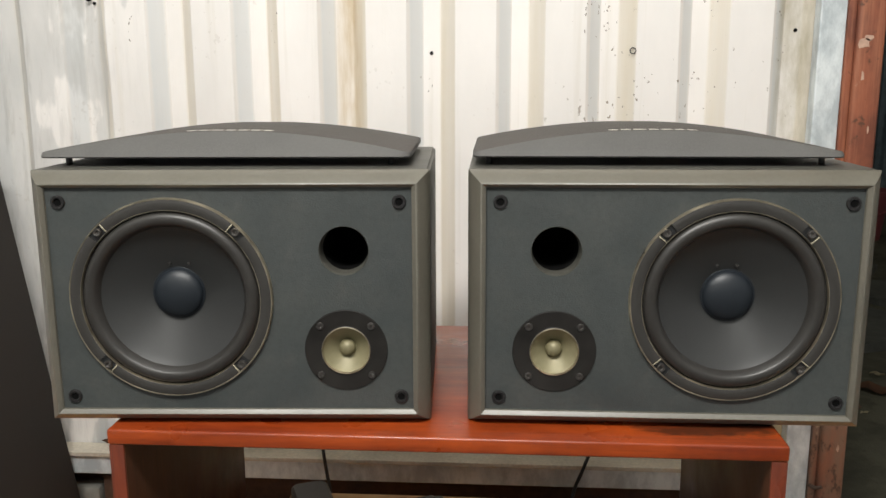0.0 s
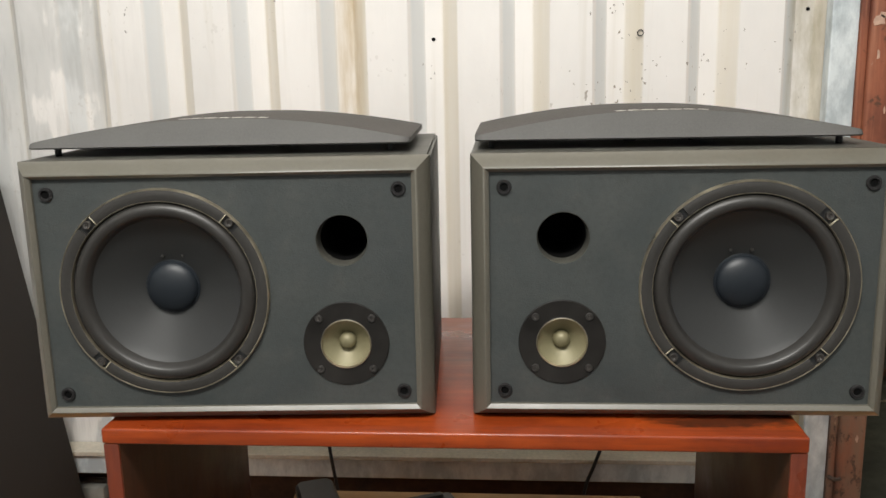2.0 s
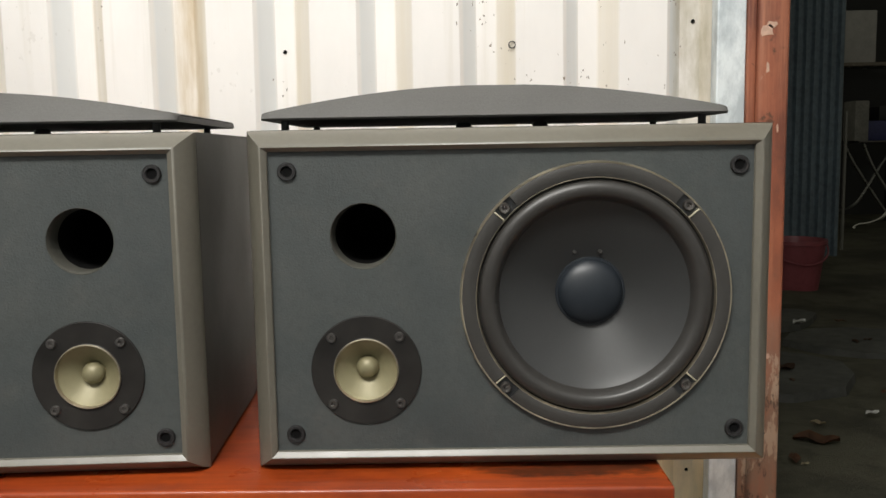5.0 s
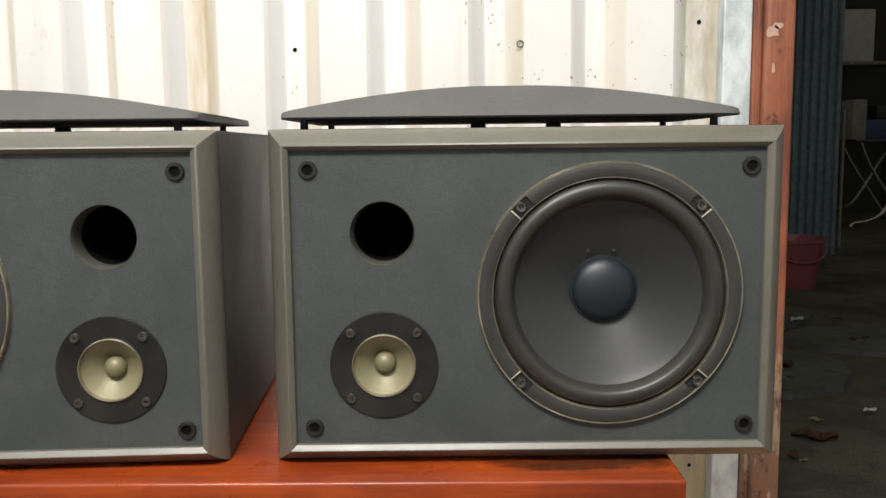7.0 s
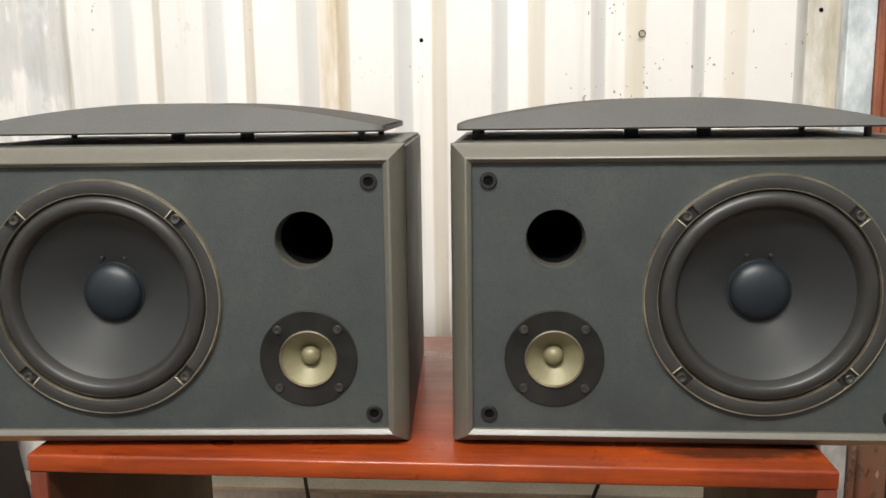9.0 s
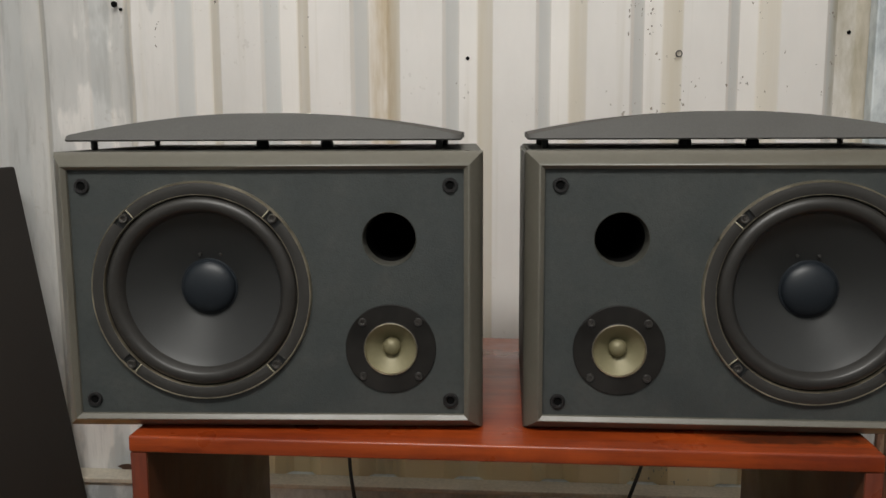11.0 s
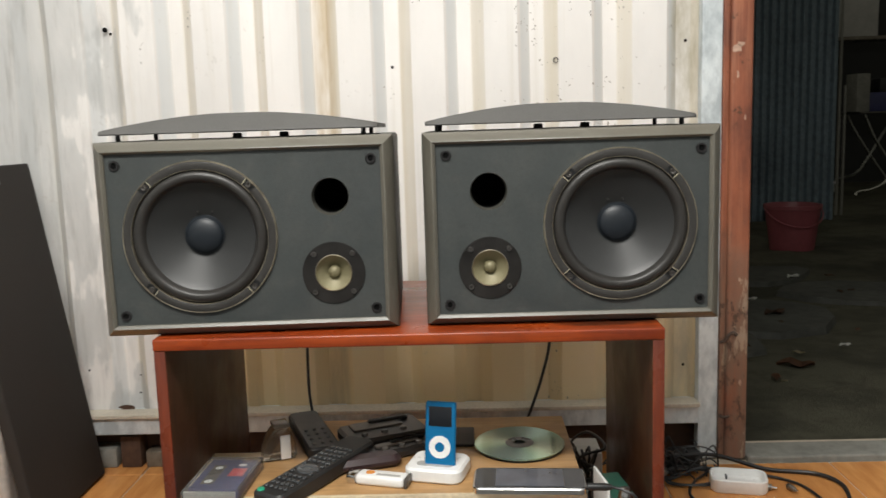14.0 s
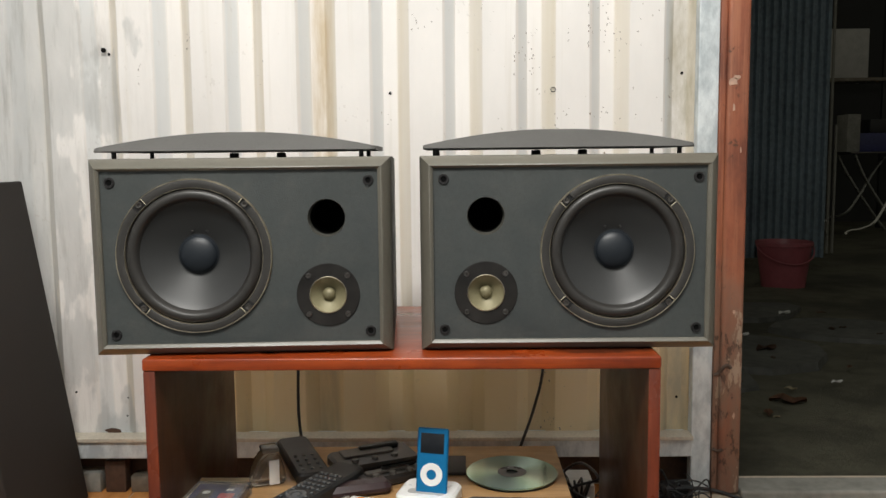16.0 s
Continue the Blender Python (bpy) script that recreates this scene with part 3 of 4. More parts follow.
edge_mesh = finish("tile", block(-0.1485, 0.1485, 0.0015, 0.068, -0.005, 0.0, 0.0012, segs=1), TILE, False)
for i in range(-2, 4):
    t = new("tile", edge_mesh)
    t.parent, t.location = floor, (-0.577 - 0.15 + 0.3 * i, 1.19, FLOOR)


# ---- the yard outside ----
def yard():
    bm = bmesh.new()
    n, m = 70, 70
    grid = []
    for i in range(n + 1):
        row = []
        for j in range(m + 1):
            x, y = -6 + 20 * (i / n), 1.27 + 40 * (j / m) ** 2.2
            h = 0.025 * noise.fractal((x * 1.4, y * 1.4, 0), 1.0, 2.0, 5) * min(1, (y - 1.27) * 2)
            row.append(bm.verts.new((x, y, GROUND + h)))
        grid.append(row)
    for a, b in zip(grid, grid[1:]):
        for k in range(m):
            bm.faces.new((a[k], b[k], b[k + 1], a[k + 1]))
    return bm


structure("ground", yard(), YARD, "dark uneven yard of dirt and broken concrete", "ground", smooth=True)


def slab_of_concrete(x, y, w, d, turn):
    bm = bmesh.new()
    pts = []
    for k in range(11):
        a = 2 * math.pi * k / 11
        r = 1 + 0.28 * noise.noise((math.cos(a) * 1.7 + x * 3, math.sin(a) * 1.7, y * 3))
        pts.append((w / 2 * r * math.cos(a), d / 2 * r * math.sin(a)))
    top = [bm.verts.new((px * 0.97, py * 0.97, 0.010)) for px, py in pts]
    low = [bm.verts.new((px, py, -0.03)) for px, py in pts]
    bm.faces.new(top)
    for k in range(11):
        bm.faces.new((top[k], top[(k + 1) % 11], low[(k + 1) % 11], low[k]))
    ob = part("concrete_slab", bm, CONCRETE_DARK, None, "", pose(x, y, GROUND + 0.004, 0, 0, turn), False)
    return tagged(ob, "broken slab of dark concrete on the dirt", "slab", "slabs in the yard")


CONCRETE_DARK = simple("dark_concrete", (0.060, 0.061, 0.053), 0.8, 0, 25, 0.6, 0.8, large=5)
for q in ((0.95, 2.62, 0.62, 0.50, 12), (1.45, 2.95, 0.55, 0.42, -20), (0.70, 2.25, 0.4, 0.35, 30), (1.75, 2.45, 0.5, 0.4, 5), (1.25, 3.35, 0.5, 0.3, 40)):
    slab_of_concrete(*q)


def leaf(x, y, z, size, turn, mtl, name, label, category):
    bm = bmesh.new()
    rows = []
    for i in range(7):
        t = i / 6
        w = 0.32 * math.sin(math.pi * min(1, t * 0.94 + 0.03)) ** 0.8
        rows.append([bm.verts.new((size * (t - 0.5), size * w * s, size * (0.10 * abs(s) + 0.12 * math.sin(5 * t) ** 2))) for s in (-1, 0, 1)])
    for a, b in zip(rows, rows[1:]):
        for k in range(2):
            bm.faces.new((a[k], a[k + 1], b[k + 1], b[k]))
    bmesh.ops.solidify(bm, geom=bm.faces[:], thickness=size * 0.012)
    return tagged(part(name, bm, mtl, None, "", pose(x, y, z, 0, 0, turn)), label, category, "litter in the yard")


leaf(0.88, 2.02, GROUND + 0.001, 0.095, -25, LEAF, "fallen_leaf", "dry brown leaf lying on the dirt", "leaf")
leaf(1.09, 2.20, GROUND + 0.008, 0.035, 10, PAPER, "paper_scrap", "crumpled scrap of white paper on the dirt", "paper")
leaf(1.00, 2.75, GROUND + 0.03, 0.05, 20, PAPER, "paper_scrap", "torn strip of pale paper on the dirt", "paper")
leaf(0.93, 2.13, GROUND + 0.008, 0.035, -40, TAN, "twig_scrap", "small pale twig on the dirt", "twig")
leaf(1.33, 3.24, GROUND + 0.015, 0.06, 25, PAPER, "paper_scrap", "torn strip of pale paper on the dirt", "paper")
leaf(1.03, 2.60, GROUND + 0.012, 0.08, 20, RUST_GAP_BROWN, "dead_twig", "short dark twig on the dirt", "twig")
litter = random.Random(23)
for k in range(18):
    leaf(litter.uniform(0.75, 2.1), litter.uniform(1.75, 3.4), GROUND + 0.012, litter.uniform(0.02, 0.05), litter.uniform(0, 180), RUST_GAP_BROWN if k % 3 else LEAF, "fallen_leaf", "small dry curled leaf on the dirt", "leaf")
leaf(0.80, 1.88, GROUND + 0.006, 0.02, 15, TAN, "twig_scrap", "small pale twig on the dirt", "twig")


def bucket():
    b = thing("bucket", pose(1.625, 4.05, GROUND), "red plastic bucket with a drooping handle, on the dirt", "bucket")
    part("shell", lathe([(0.0, 0.008), (0.100, 0.008), (0.132, 0.232), (0.138, 0.232), (0.138, 0.214), (0.131, 0.212), (0.103, 0.0), (0.0, 0.0)], 32, "z"), BUCKET, b)
    pts = [(0.138 * math.cos(a), -0.138 * abs(math.sin(a)) - 0.004, 0.215 - 0.085 * math.sin(a)) for a in [math.pi * k / 10 for k in range(11)]]
    part("handle", sweep(pts, 0.004), BUCKET, b, "thin drooping bail handle")


bucket()
fence = structure("fence", corrugated(1.46, 1.92, GROUND + 0.12, 2.2, 4.28, 4.30, 0.040, 0.01, 0.010, 0.007, 6, 0.0), FENCE, "blue-grey ribbed metal sheet of an outhouse", "fence")
for x, h in ((2.455, 2.3), (2.490, 0.75)):
    structure("fence_post", block(x - 0.007, x + 0.007, 5.49, 5.51, GROUND, h, 0.003), simple("dull_grey_steel", (0.20, 0.195, 0.17), 0.6), "thin dull metal post in the yard", "post")
structure("gate_post", block(2.550, 2.605, 4.58, 4.62, GROUND, 0.76, 0.005), GREYBOX, "short pale post in the yard", "post")
# plain near-black backdrop, added to close the far end of the yard
structure("wall_far", block(-2.0, 7.0, 8.2, 8.3, GROUND, 3.0), simple("near_black_backdrop", (0.03, 0.03, 0.03), 0.9), "plain near-black backdrop at the far end of the yard")


def folding_table():
    t = thing("folding_table", pose(3.40, 6.9, GROUND), "folding table with crossed chrome legs, loaded with things", "table")
    part("tabletop", block(-0.27, 0.30, -0.2, 0.2, 0.655, 0.675, 0.004), BLACK, t)
    part("rim", block(-0.27, 0.30, -0.21, -0.2002, 0.662, 0.674, 0.003), SCREW, t, "dull chrome table edge")
    part("leg", sweep([(-0.22, -0.17, 0.654), (-0.13, -0.17, 0.46), (0.04, -0.17, 0.20), (0.17, -0.17, 0.012)], 0.012), DULL_STEEL, t, "straight dull chrome tube leg")
    part("leg", sweep([(0.257, -0.19, 0.654), (0.10, -0.19, 0.38), (-0.035, -0.19, 0.13), (-0.14, -0.19, 0.06), (-0.25, -0.19, 0.040), (-0.28, -0.19, 0.014)], 0.013), CHROME, t, "bent chrome tube leg")
    part("leg", sweep([(0.20, 0.17, 0.654), (0.10, 0.17, 0.51), (-0.04, 0.17, 0.266), (-0.13, 0.17, 0.16), (-0.285, 0.17, 0.108), (-0.30, 0.17, 0.014)], 0.012), DULL_STEEL, t, "bent dull chrome tube leg")
    part("leg", sweep([(-0.20, 0.19, 0.654), (-0.12, 0.19, 0.50), (0.08, 0.19, 0.20), (0.22, 0.19, 0.012)], 0.012), DULL_STEEL, t, "straight dull chrome tube leg")


folding_table()
for x, y, z, w, d, h, mtl, lab in ((3.173, 6.85, 0.5755, 0.105, 0.2, 0.30, CONCRETE, "pale upright carton standing on the folding table"), (3.42, 6.90, 0.5755, 0.36, 0.2, 0.15, INK_BLUE, "dark blue crate standing on the folding table"),
                                   (3.46, 6.90, 0.7258, 0.26, 0.18, 0.11, BLACK, "dark box stacked on the blue crate")):
    tagged(part("box", block(x - w / 2, x + w / 2, y - d / 2, y + d / 2, z, z + h, 0.006), mtl), lab, "box")
shelf_far = thing("wall_shelf", pose(3.42, 7.5, GROUND), "tall dark rack with a pale board leaning in it", "shelf")
part("board", block(-0.24, 0.19, -0.02, 0.0, 1.32, 1.75, 0.009), GREYBOX, shelf_far, "pale board with rounded corners")
part("plank", block(-0.42, 0.5, -0.1, 0.2, 1.29, 1.3198, 0.003), SMOKE, shelf_far)
for x in (-0.30, 0.34):
    part("upright", block(x - 0.015, x + 0.015, -0.02, 0.02, 0.0, 2.2, 0.003), BLACK, shelf_far)


# ---- the red cabinet ----
CX0, CX1, CY0, CY1, CTOP = -0.3505, 0.2290, 0.702, 1.036, 0.3440
cab = thing("cabinet", pose((CX0 + CX1) / 2, (CY0 + CY1) / 2, FLOOR), "open red-brown varnished wooden cabinet on the tiled floor", "cabinet")
cab_inv = pose((CX0 + CX1) / 2, (CY0 + CY1) / 2, FLOOR).inverted()


def cab_part(name, bm, mtl, label=""):
    bmesh.ops.transform(bm, matrix=cab_inv, verts=bm.verts)
    return part(name, bm, mtl, cab, label)


cab_part("top_panel", block(CX0, CX1, CY0, CY1, CTOP - 0.0140, CTOP, 0.0022, segs=3), RED_WOOD, "glossy red top with a worn edge")
# unseen pale panel added to bounce light onto the wall behind
cab_part("underside", block(CX0 + 0.016, CX1 - 0.016, CY0 + 0.012, CY1 - 0.004, CTOP - 0.0165, CTOP - 0.0142, 0.0005), BOUNCE_WOOD, "added pale panel under the top, bounces light to the wall")
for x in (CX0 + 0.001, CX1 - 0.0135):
    cab_part("side_panel", block(x, x + 0.0125, CY0 + 0.0045, CY1 - 0.002, FLOOR, CTOP - 0.0141, 0.0010), SIDE_WOOD, "dark brown side board")
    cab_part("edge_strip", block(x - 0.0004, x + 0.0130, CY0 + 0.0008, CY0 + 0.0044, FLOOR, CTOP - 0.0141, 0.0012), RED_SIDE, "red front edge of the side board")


# ---- the loudspeakers ----
SW, SH, SD = 0.3380, 0.2232, 0.250


def ring_of_rects(bm, rects):
    """Joins rectangles (half width, low z, high z, y) into a tube."""
    loops = [[bm.verts.new((sx * w, y, z)) for sx, z in ((-1, lo), (1, lo), (1, hi), (-1, hi))] for w, lo, hi, y in rects]
    for a, b in zip(loops, loops[1:]):
        for k in range(4):
            bm.faces.new((a[k], a[(k + 1) % 4], b[(k + 1) % 4], b[k]))
    return loops


def loudspeaker(m, side, label, off=0.0):
    """side 1: woofer at +x; -1: the mirrored box; off: the drivers' shift on the board."""
    s = thing("loudspeaker", m, label, "loudspeaker", "pair of loudspeakers")
    w, h = SW / 2, SH
    bm = bmesh.new()
    loops = ring_of_rects(bm, [(w, 0, h, 0.0141), (w, 0, h, SD - 0.004), (w - 0.004, 0.004, h - 0.004, SD)])
    bm.faces.new(loops[-1])
    long = [e for e in bm.edges if abs((e.verts[0].co - e.verts[1].co).y) > 0.1]
    bmesh.ops.bevel(bm, geom=long, offset=0.0025, segments=2, affect="EDGES")
    part("body", bm, BODY, s, "vinyl-covered box, toned dark for its shaded sides")
    bm = bmesh.new()
    rects = []
    for k in range(13):         # rounded chamfer from the side to the ridge, then the inner bevel and the step to the board
        u = 1 - k / 12
        q = (1 - u) ** 1.5
        rects.append((w - 0.0002 - 0.0112 * q, 0.0002 + 0.0100 * q, h - 0.0002 - 0.0106 * q, -0.0026 + 0.0166 * u))
    rects += [(w - 0.0118, 0.0108, h - 0.0112, -0.0027), (w - 0.0150, 0.0140, h - 0.0136, -0.0006), (w - 0.0152, 0.0143, h - 0.0138, -0.0002), (w - 0.0153, 0.0144, h - 0.0139, 0.0050)]
    ring_of_rects(bm, rects)
    part("front_frame", bm, FRAME, s, "bevelled grey-brown frame", smooth=True)
    # baffle with its three openings
    wx, wz, px, pz, tx, tz = 0.0525 * side + off, 0.1137, -0.0958 * side + off, 0.1550, -0.0960 * side + off, 0.0676
    bm = bmesh.new()
    edges = []
    bw, lo, hi = w - 0.0152, 0.0142, h - 0.0138
    sq = [bm.verts.new((x, 0.0025, z)) for x, z in ((-bw, lo), (bw, lo), (bw, hi), (-bw, hi))]
    edges += [bm.edges.new((sq[k], sq[(k + 1) % 4])) for k in range(4)]
    rims = []
    for cx, cz, r, n in ((wx, wz, 0.080, 64), (px, pz, 0.0215, 40), (tx, tz, 0.030, 40)):
        vs = [bm.verts.new((cx + r * math.cos(2 * math.pi * k / n), 0.0025, cz + r * math.sin(2 * math.pi * k / n))) for k in range(n)]
        es = [bm.edges.new((vs[k], vs[(k + 1) % n])) for k in range(n)]
        edges += es
        rims += es
    bmesh.ops.triangle_fill(bm, use_beauty=True, use_dissolve=False, edges=edges)
    for f in [f for f in bm.faces if any((f.calc_center_median() - Vector((cx, 0.0025, cz))).length < r * 0.97 for cx, cz, r in ((wx, wz, 0.080), (px, pz, 0.0215), (tx, tz, 0.030)))]:
        bm.faces.remove(f)
    back = bmesh.ops.extrude_edge_only(bm, edges=rims)
    for v in [g for g in back["geom"] if isinstance(g, bmesh.types.BMVert)]:
        v.co.y += 0.012
    part("baffle", bm, BAFFLE, s, "dark grey front board", smooth=False)
    # port; its tube is coloured black for the shade inside
    port = part("bass_port", lathe([(0.0216, 0.0030), (0.0212, 0.0024), (0.0207, 0.0032), (0.0203, 0.008), (0.0198, 0.018)], 48), BODY, s, "round bass port lip", pose(px, 0, pz))
    part("tube", lathe([(0.0198, 0.0180), (0.0198, 0.120), (0.0, 0.120)], 40), HOLE_SHADE, port, "tube inside, coloured black for its shade")
    # woofer: metal basket ring, trim arcs, roll surround, cone, cap
    woof = part("woofer", lathe([(0.0762, 0.0015), (0.0745, 0.010), (0.0862, 0.010), (0.0862, 0.0003), (0.0762, 0.0006)], 96), RIM_METAL, s, "dark metal woofer basket ring", pose(wx, 0, wz))
    part("outer_rim", lathe([(0.0856, 0.002), (0.0857, -0.0014), (0.0864, -0.0015), (0.0867, -0.0012), (0.0871, 0.0004), (0.0873, 0.003)], 96), GOLD_RIM, woof, "thin bright outer rim")
    part("inner_rim", lathe([(0.0770, 0.002), (0.0770, -0.0013), (0.0766, -0.0013), (0.0760, 0.0004), (0.0759, 0.003)], 96), GOLD_RIM, woof, "thin bright inner rim")
    for k in range(4):
        bm = lathe([(0.0768, 0.0008), (0.0768, -0.0012), (0.0774, -0.0016), (0.0850, -0.0015), (0.0860, -0.0010), (0.0862, 0.0008)], 30, "y", 45 + 90 * k + 5.0, 45 + 90 * (k + 1) - 5.0)
        part("trim_arc", bm, TRIM, woof)
    for k in range(4):
        a = radians(45 + 90 * k)
        sx, sz = 0.0822 * math.cos(a), 0.0822 * math.sin(a)
        bm = lathe([(0.0, -0.0022), (0.0008, -0.0010), (0.0017, -0.0024), (0.0030, -0.0026), (0.0036, -0.0018), (0.0037, 0.002)], 14)
        part("screw", bm, SCREW, woof, "", pose(sx, 0, sz))
        b2 = radians(45 + 90 * k + (4.3 if (k + (side < 0)) % 2 else -4.3))
        part("clip", block(-0.0042, 0.0042, -0.0016, 0.0004, -0.0006, 0.0006, 0.0003), BARE, woof, "bright sliver of bare metal", pose(0.0812 * math.cos(b2), 0, 0.0812 * math.sin(b2), 0, -math.degrees(b2), 0))
    roll = [(0.0762, 0.001), (0.0752, 0.0022)]
    for k in range(10):
        a = math.pi * k / 12
        roll.append((0.0690 + 0.0060 * math.cos(a), 0.0022 - 0.0056 * math.sin(a)))
    roll += [(0.0622, 0.0036), (0.0612, 0.006)]
    part("surround", lathe(roll, 96), RUBBER, woof, "black rubber roll surround")
    cone = [(0.0632, 0.0036)] + [(0.0632 - 0.0412 * t, 0.0040 + 0.0190 * t ** 0.9) for t in [k / 10 for k in range(11)]] + [(0.010, 0.024)]
    part("cone", lathe(cone, 96), CONE, woof, "matt black paper cone")
    rad = 0.0218
    cap = [(rad + 0.0016, 0.0226), (rad + 0.0010, 0.0216), (rad, 0.0216)] + [(rad * math.cos(a), 0.0216 - 0.0092 * math.sin(a)) for a in [math.pi / 2 * k / 10 for k in range(1, 11)]]
    part("dust_cap", lathe(cap, 48), CAP, woof, "dark domed dust cap")
    for dx in (-0.011, 0.006):
        part("lead_eyelet", lathe([(0.0, -0.0012), (0.0012, -0.001), (0.0018, 0.0006), (0.0018, 0.003)], 10), RUBBER, woof, "", pose(dx * side, 0.0200, 0.0268))
    # tweeter
    tw = part("tweeter", lathe([(0.0208, 0.006), (0.0210, 0.0006), (0.0216, 0.0011), (0.0354, 0.0011), (0.0358, 0.0015), (0.0360, 0.0030)], 72), PLATE, s, "round glossy dark tweeter plate", pose(tx, 0, tz))
    part("rim", lathe([(0.0212, 0.0006), (0.0211, -0.0004), (0.0206, -0.0006), (0.0201, 0.0002), (0.0201, 0.004)], 64), GOLD_RIM, tw, "thin bright metal rim")
    prof = [(0.0203, 0.0022)] + [(0.0203 - 0.0133 * t, 0.0022 + 0.0105 * t ** 0.9) for t in [k / 8 for k in range(1, 9)]] + [(0.004, 0.0135)]
    part("tweeter_cone", lathe(prof, 64), GOLD, tw, "champagne gold cone")
    part("dome", lathe([(0.0074, 0.0130), (0.0072, 0.0110)] + [(0.0072 * math.cos(a), 0.0110 - 0.0064 * math.sin(a)) for a in [math.pi / 2 * k / 8 for k in range(1, 9)]], 32), GOLD, tw, "small gold dome")
    for k in range(4):
        a = radians(45 + 90 * k)
        part("screw", lathe([(0.0, -0.0012), (0.0008, -0.0002), (0.0015, -0.0016), (0.0027, -0.0016), (0.0033, -0.0006), (0.0034, 0.001)], 14), SCREW, tw, "", pose(0.0310 * math.cos(a), 0.0010, 0.0310 * math.sin(a)))
    # grille sockets and the rubber stubs on the upper side
    for dx in (-0.1432, 0.1432):
        for z in (0.0255, 0.1968):
            part("grille_socket", lathe([(0.0, 0.014), (0.0030, 0.014), (0.0032, 0.0015), (0.0038, 0.0004), (0.0054, 0.0004), (0.0060, 0.0012), (0.0061, 0.003)], 24), SOCKET, s, "", pose(dx + off, 0, z))
            # flat black disc before the board, standing in for the hole's shade
            part("socket_hole", lathe([(0.0, 0.0019), (0.0034, 0.0019), (0.0036, 0.0024)], 16), HOLE_SHADE, s, "", pose(dx + off, 0, z))
    for dx in (-0.027, 0.031):
        part("rubber_stub", lathe([(0.0, 0.0065), (0.0048, 0.0062), (0.0058, 0.005), (0.0060, 0.0)], 16, "z"), BLACK, s, "", pose(dx, 0.115, h - 0.0002))
    return s


R_POSE = pose(0.1308, 0.7335, CTOP, 0, 0, 0.55)
L_POSE = pose(-0.2385, 0.7205, CTOP, 0, 0, 3.3)
loudspeaker(R_POSE, 1, "dark grey bookshelf loudspeaker lying sideways on the red cabinet, woofer outward", 0.0014)
loudspeaker(L_POSE, -1, "dark grey bookshelf loudspeaker lying sideways, slightly turned, on the red cabinet")


def grille(m, label, W):
    """A bowed cloth grille laid flat on its pegs."""
    g = thing("speaker_grille", m, label, "speaker grille", "grilles on the loudspeakers")
    D, A, N, R = 0.196, 0.0176, 40, 0.010
    peg = 0.0074

    def arch(x):
        u = abs(2 * x / W)
        return 0.0042 + A * (1 - max(0, (u - 0.10) / 0.90) ** 1.75)

    def loft(rows):
        bm = bmesh.new()
        grid = []
        ends = [R * (1 - math.cos(radians(15 * k))) for k in range(6)]
        xs = [-W / 2 + e for e in ends] + [-W / 2 + R + (W - 2 * R) * i / N for i in range(N + 1)] + [W / 2 - e for e in reversed(ends)]
        for x in xs:
            u = max(0.0, abs(x) - (W / 2 - R))
            shrink = 1 - 2 * (R - math.sqrt(max(0.0, R * R - u * u))) / D        # rounded corners
            grid.append([bm.verts.new((x, D / 2 + (y - D / 2) * shrink, z)) for y, z in rows(x)])
        for a, b in zip(grid, grid[1:]):
            for k in range(len(a) - 1):
                bm.faces.new((a[k], a[k + 1], b[k + 1], b[k]))
        return bm, grid

    def c(x):
        return 0.020 * arch(x) / (A + 0.0042)

    bm, grid = loft(lambda x: [(c(x), peg + arch(x)), (c(x) + 0.004, peg + arch(x) + 0.0006), (D / 2, peg + arch(x) + 0.0008), (D - c(x) - 0.004, peg + arch(x) + 0.0006), (D - c(x), peg + arch(x))])
    part("cloth", bm, CLOTH, g, "dark woven cloth")
    bm, grid = loft(lambda x: [(D - c(x), peg + arch(x)), (D - 0.0008, peg + 0.0012), (D - 0.002, peg), (0.002, peg), (0.0008, peg + 0.0012), (c(x), peg + arch(x))])
    for col in (grid[0], grid[-1]):
        bm.faces.new(col)
    part("grille_frame", bm, CLOTH_EDGE, g, "grey sloping frame edge")
    for x in (-0.144, 0.144):
        for y in (0.022, 0.165):
            part("peg", lathe([(0.0, 0.0), (0.0024, 0.0), (0.0028, 0.001), (0.0028, peg + 0.0004), (0.0, peg + 0.0004)], 14, "z"), BLACK, g, "", pose(x, y, 0))
    # the maker's badge, as plain strokes
    x = -0.0385
    for w in (0.0080, 0.0085, 0.0105, 0.0085, 0.0090, 0.0085, 0.0080):
        tilt = math.degrees(math.atan((arch(x) - arch(x + w)) / w))
        part("badge_bar", block(0, w, 0, 0.0085, 0, 0.0011, 0.0002), BADGE, g, "silver badge stroke", pose(x, 0.0262, peg + arch(x) - 0.00035, 0, tilt, 0))
        x += w + 0.0026
    return g


grille(pose(0.1225, 0.768, CTOP + SH, 0, 0, 0.3), "bowed dark speaker grille lying on its pegs atop the loudspeaker", 0.316)
grille(pose(-0.2510, 0.752, CTOP + SH, 0, 0, 2.6), "bowed dark speaker grille lying on its pegs atop the turned loudspeaker", 0.325)


# ---- the leaning black panel and the pale case behind it ----
LEAN_DEG = 8.6
slab = thing("slim_loudspeaker", pose(-0.640, 0.955, FLOOR, 0, -LEAN_DEG, 0), "tall slim black cloth-fronted loudspeaker leaning against the pale case", "loudspeaker")
part("cloth_front", block(-0.019, 0.0, 0.0, 0.236, 0.0046, 0.560, 0.004, segs=3), SLAB, slab)
part("back_frame", block(-0.025, -0.0191, 0.010, 0.228, 0.0060, 0.552, 0.002), BLACK, slab)
